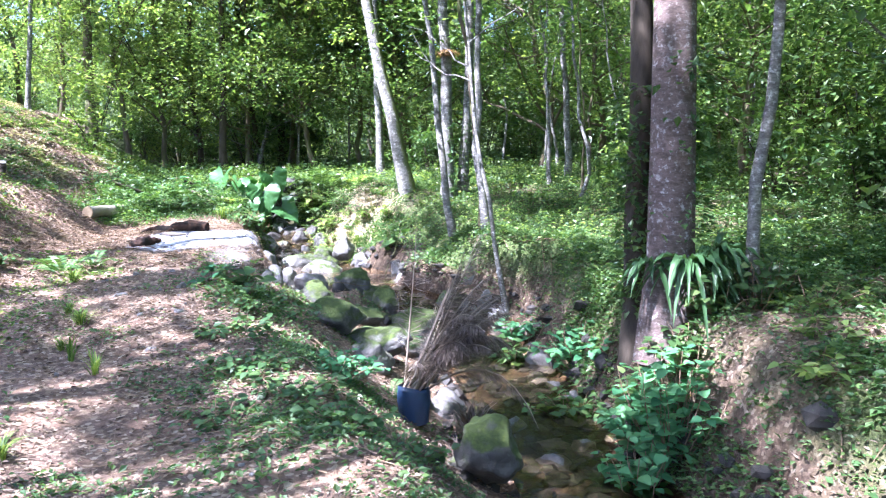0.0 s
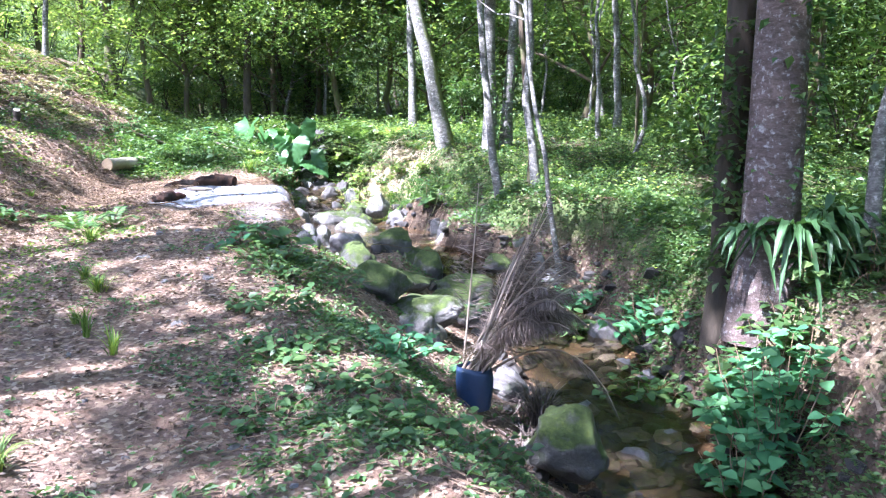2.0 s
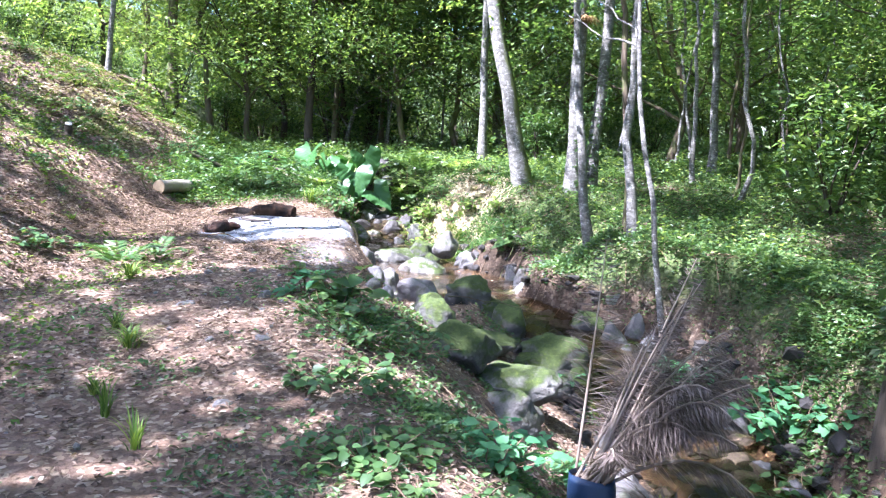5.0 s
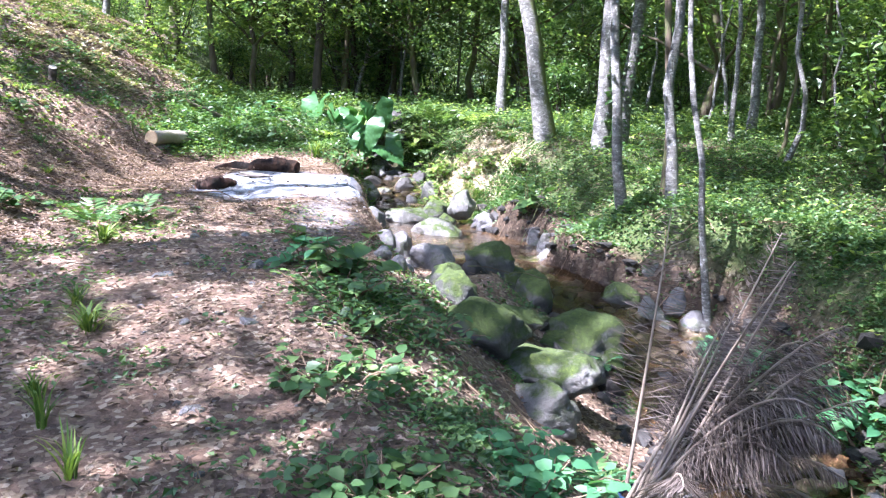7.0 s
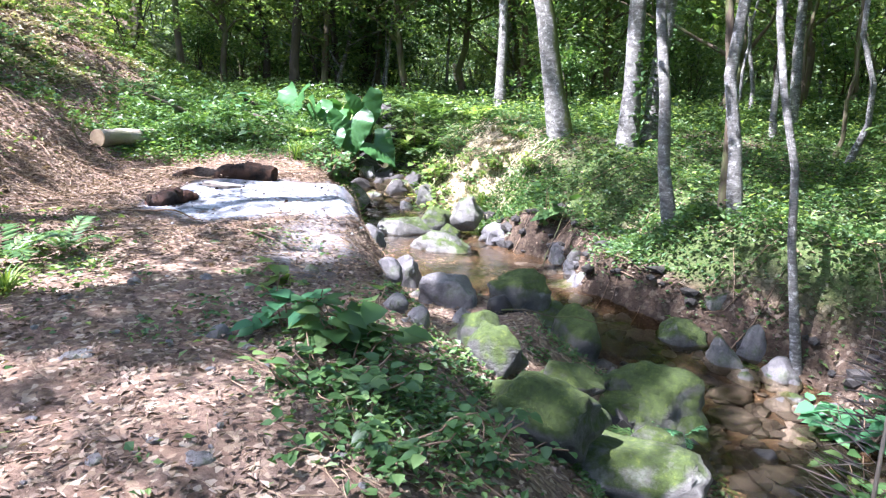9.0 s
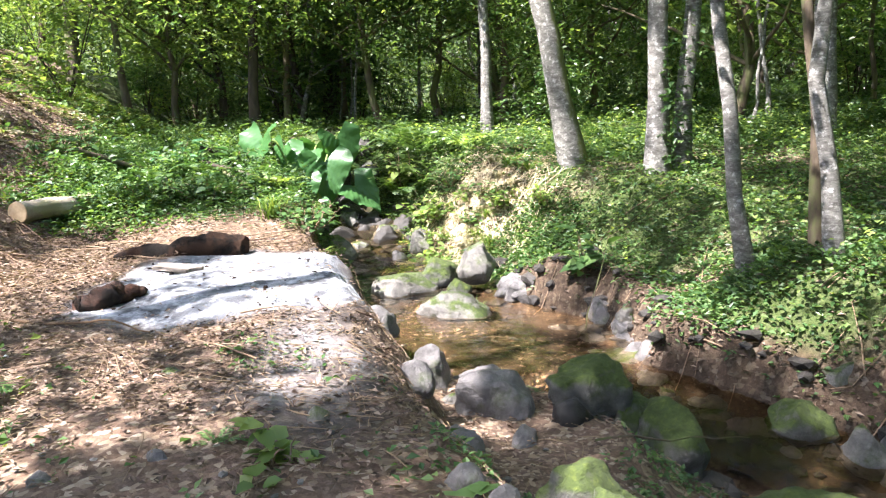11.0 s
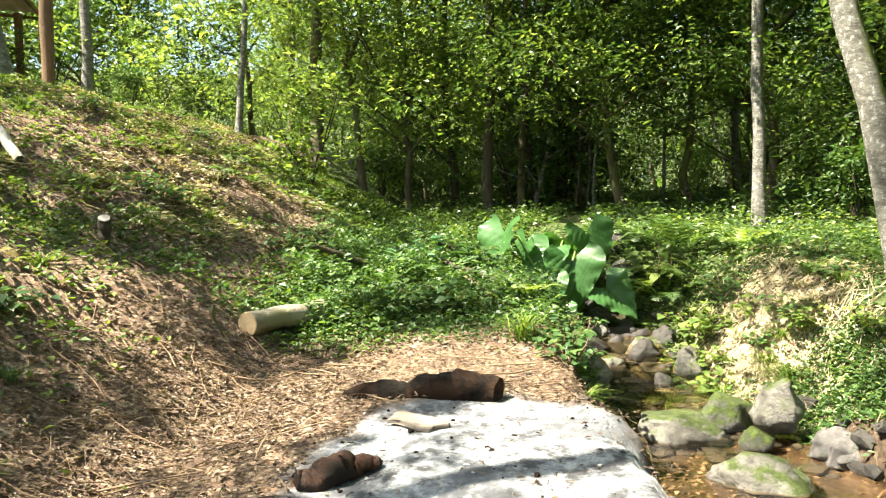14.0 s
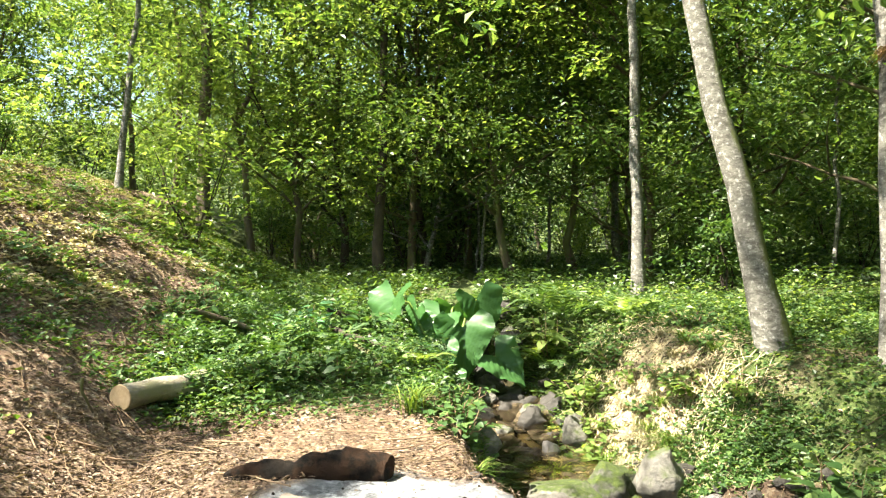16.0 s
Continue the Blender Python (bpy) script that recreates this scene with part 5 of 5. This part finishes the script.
for k in range(46):
    y = rng.uniform(12.5, 21)
    x = float(np.interp(y, (12, 16, 20), (-6.2, -6.8, -8.2))) - rng.uniform(.2, 5.2)
    if k % 2:
        tuft(x, y, rng.uniform(.14, .34), rng.uniform(.2, .42), 46, LEAF_STRAW if k % 4 == 1 else LEAF_GRASS, "dry pale tussock on the slope" if k % 4 == 1 else "green tussock on the slope", 1000 + k, .006, .75)
    else:
        leafy_plant(x, y, rng.uniform(.15, .3), rng.uniform(.25, .5), 18, 8, .07, LEAF_GRASS if k % 4 else LEAF_HERB, "low green weeds on the leaf-strewn slope", 1000 + k)

# weeds along the pool's near edge and over the sunlit mound
rng = np.random.default_rng(812)
for k in range(16):
    y = 12.9 + k * .2
    x = float(stream_x(y) - stream_half(y) - rng.uniform(.05, .4))
    tuft(x, y, rng.uniform(.2, .38), rng.uniform(.2, .35), 45, LEAF_DRY if k % 3 == 1 else LEAF_GRASS, "dry brown grass at the pool's edge" if k % 3 == 1 else "green grass at the pool's edge", 900 + k, .005, .65)
for k in range(11):
    leafy_plant(-1.9 + rng.normal(0, .45), 16.1 + rng.normal(0, .6), rng.uniform(.18, .35), .32, 14, 8, .075, LEAF_BRIGHT if k % 2 else LEAF_HERB, "sunlit weeds growing over the dry mound", 930 + k)
for k in range(7):
    y = 13.6 + .42 * k
    leafy_plant(float(stream_x(y) - stream_half(y) - .45), y, .3, .3, 14, 8, .08, LEAF_HERB, "leafy green weeds on the low bank of the stream", 950 + k)

# ---- giant taro ----
def taro_leaf(long, wide, rng):
    """A big arrow-shaped leaf with two lobes, raised veins and a wavy edge; stalk joint at the origin, tip along y."""
    rows, cols = 33, 19
    V = []
    wave, curl, fold = rng.uniform(0, 6), rng.uniform(.25, .8), rng.uniform(.1, .4)
    for i in range(rows):
        s = i / (rows - 1)
        y = -.36 + 1.36 * s
        half = math.sin(math.pi * min(1, .06 + .94 * s) ** .62) ** .85 * (1 - .3 * s)
        for j in range(cols):
            u = j / (cols - 1) * 2 - 1
            a = abs(u)
            yy = y + (.34 * (1 - s / .3) * (1 - a) ** 1.1 if s < .3 else 0)
            z = fold * a * half - curl * max(0, yy) ** 2 * .5 - .2 * max(0, -yy) + .06 * math.sin(11 * yy + wave + 2.5 * u) * a ** 1.5 + .03 * math.sin(23 * yy + 2 * wave) * a ** 3 + .034 * math.cos(34 * (yy - a * .55)) * (1 - .3 * a) - .03 * math.exp(-(u / .08) ** 2)
            V.append((u * half * wide * .5, yy * long, z * long * .7))
    F = [(i * cols + j, i * cols + j + 1, (i + 1) * cols + j + 1, (i + 1) * cols + j) for i in range(rows - 1) for j in range(cols - 1)]
    return V, F


def giant_taro(x, y):
    rng = np.random.default_rng(5)
    z = ground_z(x, y) - .05
    root = thing("giant_taro", pose(x, y, z), "giant taro plant with huge arrow-shaped sunlit leaves", "plant")
    STALK = rough_stuff("taro stalk", (.1, .16, .03), (.22, .28, .07), 6, .5, .2)
    DEAD = rough_stuff("dead taro stalk", (.08, .05, .03), (.24, .16, .09), 10, .9, .5)
    right, toward, high = Vector((.986, .164, 0)), Vector((.164, -.986, 0)), Vector((0, 0, 1))
    # blade's middle (right, toward, up), its tip's direction, its face's direction, its length
    stand = (((-.78, .0, .98), (-.3, .2, -.9), (-.7, .5, .5), .95), ((-.56, .12, .45), (-.25, .35, -.8), (-.25, .8, .5), .66), ((-.16, .32, .45), (.05, .3, -.9), (-.1, .9, .4), .66),
             ((-.24, .0, .86), (-.6, .3, -.7), (-.2, .65, .75), .72), ((.2, .18, .64), (.1, .3, -.95), (.1, .9, .5), .85), ((.44, -.2, 1.0), (.3, .1, -.9), (.45, .8, .4), .8),
             ((.74, .1, .38), (.7, .2, -.65), (.3, .8, .5), .72), ((-.45, -.25, .95), (-.2, -.2, -.8), (-.4, .5, .7), .55), ((.08, -.35, .98), (.1, -.5, -.7), (.1, -.5, .8), .6),
             ((-.75, .25, .3), (-.6, .4, -.6), (-.3, .7, .6), .45), ((.05, .4, .22), (.05, .5, -.8), (.0, .9, .4), .38))
    for middle, tip, face, long in stand:
        mid, tip, face = (right * v[0] + toward * v[1] + high * v[2] for v in ((middle[0], middle[1], middle[2] + .07), tip, face))
        tip.normalize()
        face = (face - tip * face.dot(tip)).normalized()
        side = tip.cross(face)
        joint = mid - tip * long * .28
        turn = Matrix((side, tip, face)).transposed().to_4x4()
        j = np.array(joint)
        stalk = np.array([[j[0] * .15, j[1] * .15, -.05], [j[0] * .3, j[1] * .3, j[2] * .5], [j[0] * .72, j[1] * .72, j[2] * .95 + .02], j - np.array(face) * .004])
        part("stalk", mesh_np("stalk", *tubes([(stalk, (.03, .022, .015, .01))], 7), STALK, True), STALK, root)
        ob = part("leaf", mesh_np("leaf", *taro_leaf(long * .72, long * .98, rng), LEAF_TARO, True), LEAF_TARO, root)
        ob.matrix_local = Matrix.Translation(joint) @ turn
    lines = []
    for k in range(16):
        a = rng.uniform(0, 2 * np.pi)
        lines.append((wavy((np.cos(a) * .1, np.sin(a) * .1, -.1), (np.cos(a) * .3, np.sin(a) * .3, rng.uniform(.2, .55)), 5, .03, rng), np.linspace(.022, .008, 5)))
    part("dead_stalk", mesh_np("dead_stalk", *tubes(lines, 6), DEAD, True), DEAD, root, "brown withered stalks at the base")
    return root


giant_taro(-4.28, 17.25)


# ---- logs, branches, stump, pole ----
def log(name, a, b, r, material, label, seed, category="log", ends=None, wobble=.01):
    rng = np.random.default_rng(seed)
    a, b = np.array(a, float), np.array(b, float)
    mid = (a + b) / 2
    root = thing(name, pose(*mid), label, category)
    pts = wavy(a - mid, b - mid, 9, wobble, rng)
    rad = r * (1 + .06 * np.sin(np.arange(9) * 1.7 + seed))
    V, F = tubes([(pts, rad)], 18)
    V = V + rng.normal(0, r * .025, V.shape)
    part("bark", mesh_np("bark", V, F, material, True), material, root)
    for at, d, rr in ((pts[0], pts[0] - pts[1], rad[0]), (pts[-1], pts[-1] - pts[-2], rad[-1])):
        bm = bmesh.new()
        bmesh.ops.create_cone(bm, cap_ends=True, segments=18, radius1=rr * .99, radius2=rr * .94, depth=.012)
        ob = part("cut_end", bm, ends or material, root)
        ob.matrix_local = Matrix.Translation(at) @ Vector(d).to_track_quat("Z", "Y").to_matrix().to_4x4()
    return root


def on_ground(x, y, r):
    return (x, y, ground_z(x, y) + r)


log("cut_log", (-6.22, 13.2, ground_z(-6.22, 13.2) + .1), (-6.0, 14.1, ground_z(-6.0, 14.1) + .09), .1, BARK_LOG, "short sawn log with pale bark lying on the ground", 1, ends=WOOD_END)
def burnt_log(name, a, b, radii, material, label, seed):
    """A half-burnt log: uneven girth, eaten ends and a cracked, blistered surface."""
    rng = np.random.default_rng(seed)
    a, b = np.array(a, float), np.array(b, float)
    n, sides = 34, 22
    s = np.linspace(0, 1, n)
    mid = (a + b) / 2
    pts = wavy(a - mid, b - mid, n, .006, rng)
    rad = np.interp(s, np.linspace(0, 1, len(radii)), radii)
    V, F = tubes([(pts, rad)], sides)
    axis = np.repeat(pts, sides, 0)
    out = V - axis
    lump = np.array([noise.fractal(Vector(v) * 9 + Vector((seed, 0, 0)), .8, 2.0, 4) for v in V])
    crack = np.abs(np.sin(np.repeat(s, sides) * 46 + 3 * lump)) ** .4 * .07
    V = axis + out * (1 + .32 * lump - .05 + crack)[:, None]
    root = thing(name, pose(*mid), label, "log")
    part("bark", mesh_np("bark", V, F, material, True), material, root)
    for ring, flip in ((V[:sides], 1), (V[-sides:], -1)):
        bm = bmesh.new()
        vs = [bm.verts.new(v) for v in ring]
        tip = bm.verts.new(Vector(ring.mean(0)) + Vector(a - b).normalized() * flip * .02)
        for i in range(sides):
            bm.faces.new((vs[i], vs[(i + 1) % sides], tip))
        part("burnt_end", bm, CHAR, root)
    return root


burnt_log("charred_log", on_ground(-4.92, 12.3, .02), on_ground(-3.9, 12.42, .06), (.03, .07, .085, .08, .09, .1, .1, .085), CHAR, "charred tapering log lying along the edge of the ash", 2)
burnt_log("burnt_log", on_ground(-4.56, 10.98, .045), on_ground(-4.24, 11.26, .03), (.06, .075, .07, .055, .03), CHAR_RED, "short burnt red-brown log at the ash heap", 3)
log("stump", (-7.7, 13.25, ground_z(-7.7, 13.25) - .05), (-7.66, 13.22, ground_z(-7.7, 13.25) + .2), .055, BARK_DARK, "thin dark cut stump standing on the slope", 4, "stump", WOOD_WHITE)


def branch(name, points, r, material, label, seed, category="branch"):
    rng = np.random.default_rng(seed)
    p = np.array([(x, y, ground_z(x, y) + dz) for x, y, dz in points])
    fine = np.concatenate([wavy(p[i], p[i + 1], 6, .012, rng)[:-1] for i in range(len(p) - 1)] + [p[-1:]])
    c = fine.mean(0)
    ob = new(name, mesh_np(name, *tubes([(fine - c, np.linspace(r, r * .45, len(fine)))], 9), material, True))
    ob.matrix_world = pose(*c)
    return tagged(ob, label, category, "fallen branches")


branch("fallen_branch", ((-6.9, 15.55, .12), (-6.3, 16.0, .1), (-5.7, 16.3, .16), (-5.1, 16.9, .16)), .038, BARK_BROWN, "mossy fallen branch lying in the weeds", 1)
branch("fallen_branch", ((-5.55, 16.3, .3), (-5.1, 16.8, .24), (-4.8, 17.0, .18)), .03, BARK_DARK, "broken pale branch in the weeds", 2)
branch("fallen_branch", ((-5.4, 15.9, .16), (-4.8, 15.5, .14), (-4.2, 15.1, .1)), .03, BARK_DARK, "fallen branch slanting towards the stream", 3)
branch("fallen_branch", ((-4.95, 15.2, .25), (-4.7, 14.9, .2), (-4.5, 14.7, .1)), .035, BARK_BROWN, "short broken branch in the weeds", 4)
branch("fallen_branch", ((-1.15, 12.9, .0), (-1.0, 13.2, .3), (-.75, 13.5, .35)), .008, BARK_BROWN, "thin pale stick leaning on the bank", 5)
branch("fallen_branch", ((-1.5, 9.85, .25), (-1.0, 10.0, .42), (-.6, 10.3, .5)), .006, BARK_BROWN, "thin stick across the boulders", 6)
branch("fallen_branch", ((-3.5, 14.15, .05), (-3.2, 14.25, .06)), .025, WOOD_WHITE, "short pale stick near the water", 7)
branch("fallen_branch", ((-6.3, 12.85, .3), (-6.28, 12.95, .02)), .014, BARK_BROWN, "short stick leaning against the cut log", 8)
branch("fallen_branch", ((-4.9, 10.75, .03), (-4.3, 10.6, .05), (-3.9, 10.5, .04)), .01, WOOD_POST, "thin stick at the edge of the ash", 9)
branch("fallen_pole", ((-9.15, 13.75, .04), (-10.3, 14.2, .12), (-11.4, 14.6, .14), (-11.9, 14.75, .2)), .055, WOOD_WHITE, "long pale peeled pole lying down the slope", 10, "pole")

# flat charred board lying in the ash
bm = bmesh.new()
bmesh.ops.create_cube(bm, size=1)
bmesh.ops.subdivide_edges(bm, edges=bm.edges[:], cuts=3, use_grid_fill=True)
for v in bm.verts:
    v.co = Vector((v.co.x * (.34 + .06 * math.sin(5 * v.co.y)), v.co.y * (.17 + .04 * math.sin(7 * v.co.x)), v.co.z * .03))
bmesh.ops.bevel(bm, geom=[e for e in bm.edges if e.calc_face_angle(0) > 1], offset=.006, segments=2, affect="EDGES")
board = part("burnt_board", bm, rough_stuff("ashy grey board", (.12, .1, .085), (.3, .26, .22), 14, .9, .5))
board.matrix_world = pose(-4.25, 11.85, ground_z(-4.25, 11.85) + .022, 2, 3, -18)
tagged(board, "flat ash-grey board lying in the ash", "board")


# ---- bag with a dead palm ----
def palm_in_bag(x, y):
    rng = np.random.default_rng(12)
    root = thing("potted_palm", pose(x, y, ground_z(x, y) + .05), "dead grey palm standing in a dark blue nursery bag", "potted plant")
    bm = bmesh.new()
    rings, sides = 9, 22
    grid = []
    for i in range(rings):
        s = i / (rings - 1)
        ring = []
        for j in range(sides):
            a = 2 * math.pi * j / sides
            r = .145 * (1 - .06 * math.cos(s * 5)) * (1 + .03 * math.sin(3 * a + 4 * s) + .02 * math.sin(7 * a - 6 * s))
            ring.append(bm.verts.new((r * math.cos(a), r * math.sin(a), -.03 + .35 * s + .012 * math.sin(2 * a) * s)))
        grid.append(ring)
    for i in range(rings - 1):
        for j in range(sides):
            bm.faces.new((grid[i][j], grid[i][(j + 1) % sides], grid[i + 1][(j + 1) % sides], grid[i + 1][j])).smooth = True
    inner = [bm.verts.new((v.co.x * .95, v.co.y * .95, v.co.z - .05)) for v in grid[-1]]
    for j in range(sides):
        bm.faces.new((grid[-1][j], grid[-1][(j + 1) % sides], inner[(j + 1) % sides], inner[j]))
    part("bag", bm, BAG, root, "dark blue plastic nursery bag")
    bm = bmesh.new()
    bmesh.ops.create_circle(bm, cap_ends=True, segments=22, radius=.14)
    part("soil", bm, CHAR, root).matrix_local = pose(0, 0, .28)
    STEM = rough_stuff("dry palm stem", (.16, .12, .09), (.4, .33, .26), 14, .85, .4, stretch=(1, 1, .3))
    fronds = [(rng.uniform(-.9, .9), rng.uniform(.55, 1.2), rng.uniform(1.1, 1.75), rng.uniform(.25, .8)) for _ in range(24)]
    fronds += [(rng.uniform(-.7, .5), rng.uniform(1.0, 1.35), rng.uniform(1.1, 1.45), rng.uniform(.4, .75)) for _ in range(12)]
    fronds += [(1.0, .35, 1.55, .1), (-1.6, .7, .8, .6), (.3, 1.35, 1.25, .75), (-.2, 1.5, .9, .8)]
    for heading, length, rise, fall in fronds:
        base = (rng.normal(0, .05), rng.normal(0, .05), .26)
        c = frond_lines(base, heading, length, rise, fall * length)
        f = part("rachis", mesh_np("rachis", *tubes([(c, np.linspace(.012, .003, len(c)))], 6), STEM, True), STEM, root)
        part("blade", mesh_np("blade", *leaflets(c, 90, .24, .0055, rng, .75, .22, 1.1), LEAF_DEAD), LEAF_DEAD, f)
    return root


palm_in_bag(-.3, 6.86)
tuft(.25, 7.15, .7, .6, 120, LEAF_DEAD, "dry grey stalks leaning round the dead palm", 40, .006, .6, "dead_stalk")
tuft(.1, 6.6, .4, .5, 80, LEAF_DEAD, "dry grey stalks leaning round the dead palm", 41, .006, .7, "dead_stalk")


# ---- plants on the trunks ----
def nest_fern(x, y, z, n, long, label, seed, toward):
    """A rosette of strap leaves on a trunk."""
    rng = np.random.default_rng(seed)
    root = thing("nest_fern", pose(x, y, z), label, "fern")
    for k in range(n):
        a = radians(toward) + rng.uniform(-1.9, 1.9)
        L = long * rng.uniform(.6, 1.15)
        s = np.linspace(0, 1, 8)
        rise, fall = rng.uniform(.1, .75) * L, rng.uniform(.5, 1.25) * L
        c = np.stack([np.cos(a) * L * .75 * s ** .8, np.sin(a) * L * .75 * s ** .8, rise * s - fall * s ** 2], 1)
        side = np.array([-np.sin(a), np.cos(a), 0]) * .03 * rng.uniform(.6, 1.3)
        w = np.array([.35, .7, .95, 1, 1, .85, .55, .05])[:, None]
        wav = np.array([0, .01, -.01, .015, -.012, .01, -.01, 0])[:, None] * np.array([0, 0, 1.])
        V = np.concatenate([c - side * w + wav + [0, 0, .02], c, c + side * w - wav + [0, 0, .02]])
        F = [[i, i + 1, i + 9, i + 8] for i in range(7)] + [[8 + i, 9 + i, i + 17, i + 16] for i in range(7)]
        part("frond", mesh_np("frond", V, F, LEAF_STRAP, True), LEAF_STRAP, root)
    return root


nest_fern(2.3, 7.08, .82, 30, .62, "large strap-leaved fern clump on the big tree's foot", 1, -90)
nest_fern(2.6, 7.2, .9, 30, .66, "large strap-leaved fern clump on the big tree's foot", 2, -45)
nest_fern(2.5, 7.1, .55, 22, .5, "dark strap-leaved fern hanging below the larger clumps", 4, -70)
nest_fern(1.98, 7.2, .8, 12, .45, "strap-leaved fern on the big tree's foot", 3, -130)


for k, (x, y, tall) in enumerate([(1.85, 7.0, .55), (2.15, 6.85, .5), (2.5, 6.85, .45), (2.85, 6.85, .55), (3.1, 7.1, .5)]):
    leafy_plant(x, y, tall, .32, 20, 9, .1, LEAF_DARK, "dark leafy weeds round the big tree's foot", 1100 + k)


def climber(x, y, z0, z1, r, n, size, leaf, label, seed, lean=(0, 0), toward=-90):
    rng = np.random.default_rng(seed)
    root_z = ground_z(x, y)
    a = radians(toward) + rng.normal(0, .7, n)
    z = rng.uniform(z0, z1, n)
    pos = np.stack([lean[0] * z + np.cos(a) * (r + .02), lean[1] * z + np.sin(a) * (r + .02), z], 1)
    axis = np.stack([np.cos(a) + rng.normal(0, .6, n), np.sin(a) + rng.normal(0, .6, n), rng.normal(-.4, .4, n)], 1)
    s = size * rng.uniform(.6, 1.4, n)
    V, F = leaf_arrays(pos, axis, rng.normal(0, .3, (n, 3)) + [0, 0, 1], s, s * .6)
    ob = new("climber", mesh_np("climber", V, F, leaf))
    ob.matrix_world = pose(x, y, root_z)
    return tagged(ob, label, "vine", "climbing plants", "stuff")


climber(2.28, 7.35, 1.3, 2.0, .24, 60, .1, LEAF_HERB, "leafy climber on the big tree's bark", 1, toward=-55)
climber(2.28, 7.35, 2.15, 2.5, .24, 80, .1, LEAF_HERB, "leafy tuft on the big tree's bark", 2, toward=-50)
climber(2.28, 7.35, .7, 1.2, .25, 60, .09, LEAF_HERB, "leafy climber on the big tree's bark", 3, toward=-60)
climber(1.98, 7.75, .3, 2.6, .16, 420, .1, LEAF_DARK, "dark vine wrapping the stem behind the big tree", 4, toward=-110)
climber(.28, 15.1, .1, 1.5, .12, 160, .09, LEAF_HERB, "leafy vine climbing between the twin trunks", 5, toward=-100)
climber(.4, 15.25, .2, 2.2, .12, 90, .08, LEAF_HERB, "leafy vine climbing the pale trunk", 6, lean=(.05, 0), toward=-60)

# dry orange fern clump high on the pale trunk
rng = np.random.default_rng(3)
kz = ground_z(.1, 15.1) + 2.75
V, F = blades(220, .3, .32, .012, rng, 1.1)
clump = new("dry_fern_clump", mesh_np("dry_fern_clump", V, F, leafy("orange dry frond", (.13, .07, .03), (.27, .16, .075), (.42, .28, .14), .2, .8)))
clump.matrix_world = pose(.12, 14.95, kz)
tagged(clump, "dry orange-brown fern clump clinging to the trunk", "fern")


# ---- shelter at the top of the slope ----
def shelter():
    A, B = Vector((-19.3, 24.2, 7.55)), Vector((-16.0, 18.7, 7.95))
    along = Vector((-.69, -.72, 0)) * 7.5
    base = (A + B) / 2 + along / 2
    root = thing("shelter", pose(base.x, base.y, ground_z(base.x, base.y)), "open timber shelter with a corrugated sheet roof", "shelter")
    inv = root.matrix_world.inverted()
    cross = B - A
    up = along.cross(cross).normalized()
    if up.z < 0:
        up = -up
    # corrugated sheet
    n, m = 120, 5
    bm = bmesh.new()
    grid = [[bm.verts.new(inv @ (A + along * (i / n) + cross * (j / m) + up * (.09 + .022 * math.sin(i * 2 * math.pi / 4)))) for j in range(m + 1)] for i in range(n + 1)]
    for i in range(n):
        for j in range(m):
            bm.faces.new((grid[i][j], grid[i + 1][j], grid[i + 1][j + 1], grid[i][j + 1])).smooth = True
    part("roof_sheet", bm, SHEET, root)

    def beam(name, p, q, w, h):
        bm = bmesh.new()
        bmesh.ops.create_cube(bm, size=1)
        for v in bm.verts:
            v.co = Vector((v.co.x * w, v.co.y * h, v.co.z * (q - p).length))
        bmesh.ops.bevel(bm, geom=bm.edges[:], offset=.008, segments=1, affect="EDGES")
        ob = part(name, bm, WOOD_POST, root)
        ob.matrix_local = inv @ (Matrix.Translation((p + q) / 2) @ (q - p).to_track_quat("Z", "Y").to_matrix().to_4x4())

    for k in range(7):
        p = A + along * (k / 6)
        beam("rafter", p, p + cross, .07, .12)
    for f in (.03, .35, .68, .97):
        p = A + cross * f + up * -.09
        beam("purlin", p, p + along, .08, .08)
    for i in (.06, .5, .95):
        for f in (.08, .92):
            p = A + along * i + cross * f
            beam("post", Vector((p.x, p.y, ground_z(p.x, p.y) - .1)), p + up * -.1, .2, .2)
    return root


shelter()
for x, y in ((-18.0, 20.1), (-17.6, 20.7)):
    root = thing("bench", pose(x, y, ground_z(x, y), 0, 0, 40), "dark plank bench on pale legs under the shelter", "bench", "benches")
    for name, size, at, mat in (("seat", (1.3, .35, .05), (0, 0, .62), DARK_PLANK), ("leg", (.07, .3, .6), (-.5, 0, .3), WOOD_WHITE), ("leg", (.07, .3, .6), (.5, 0, .3), WOOD_WHITE)):
        bm = bmesh.new()
        bmesh.ops.create_cube(bm, size=1)
        for v in bm.verts:
            v.co = Vector((v.co.x * size[0], v.co.y * size[1], v.co.z * size[2]))
        bmesh.ops.bevel(bm, geom=bm.edges[:], offset=.01, segments=1, affect="EDGES")
        part(name, bm, mat, root).matrix_local = pose(*at, 0, 0, 0)
post = log("post", (-14.15, 19.15, ground_z(-14.15, 19.15) - .1), (-14.12, 19.13, ground_z(-14.15, 19.15) + 3.6), .12, WOOD_POST, "thick upright brown post at the top of the slope", 9, "post", wobble=.004)
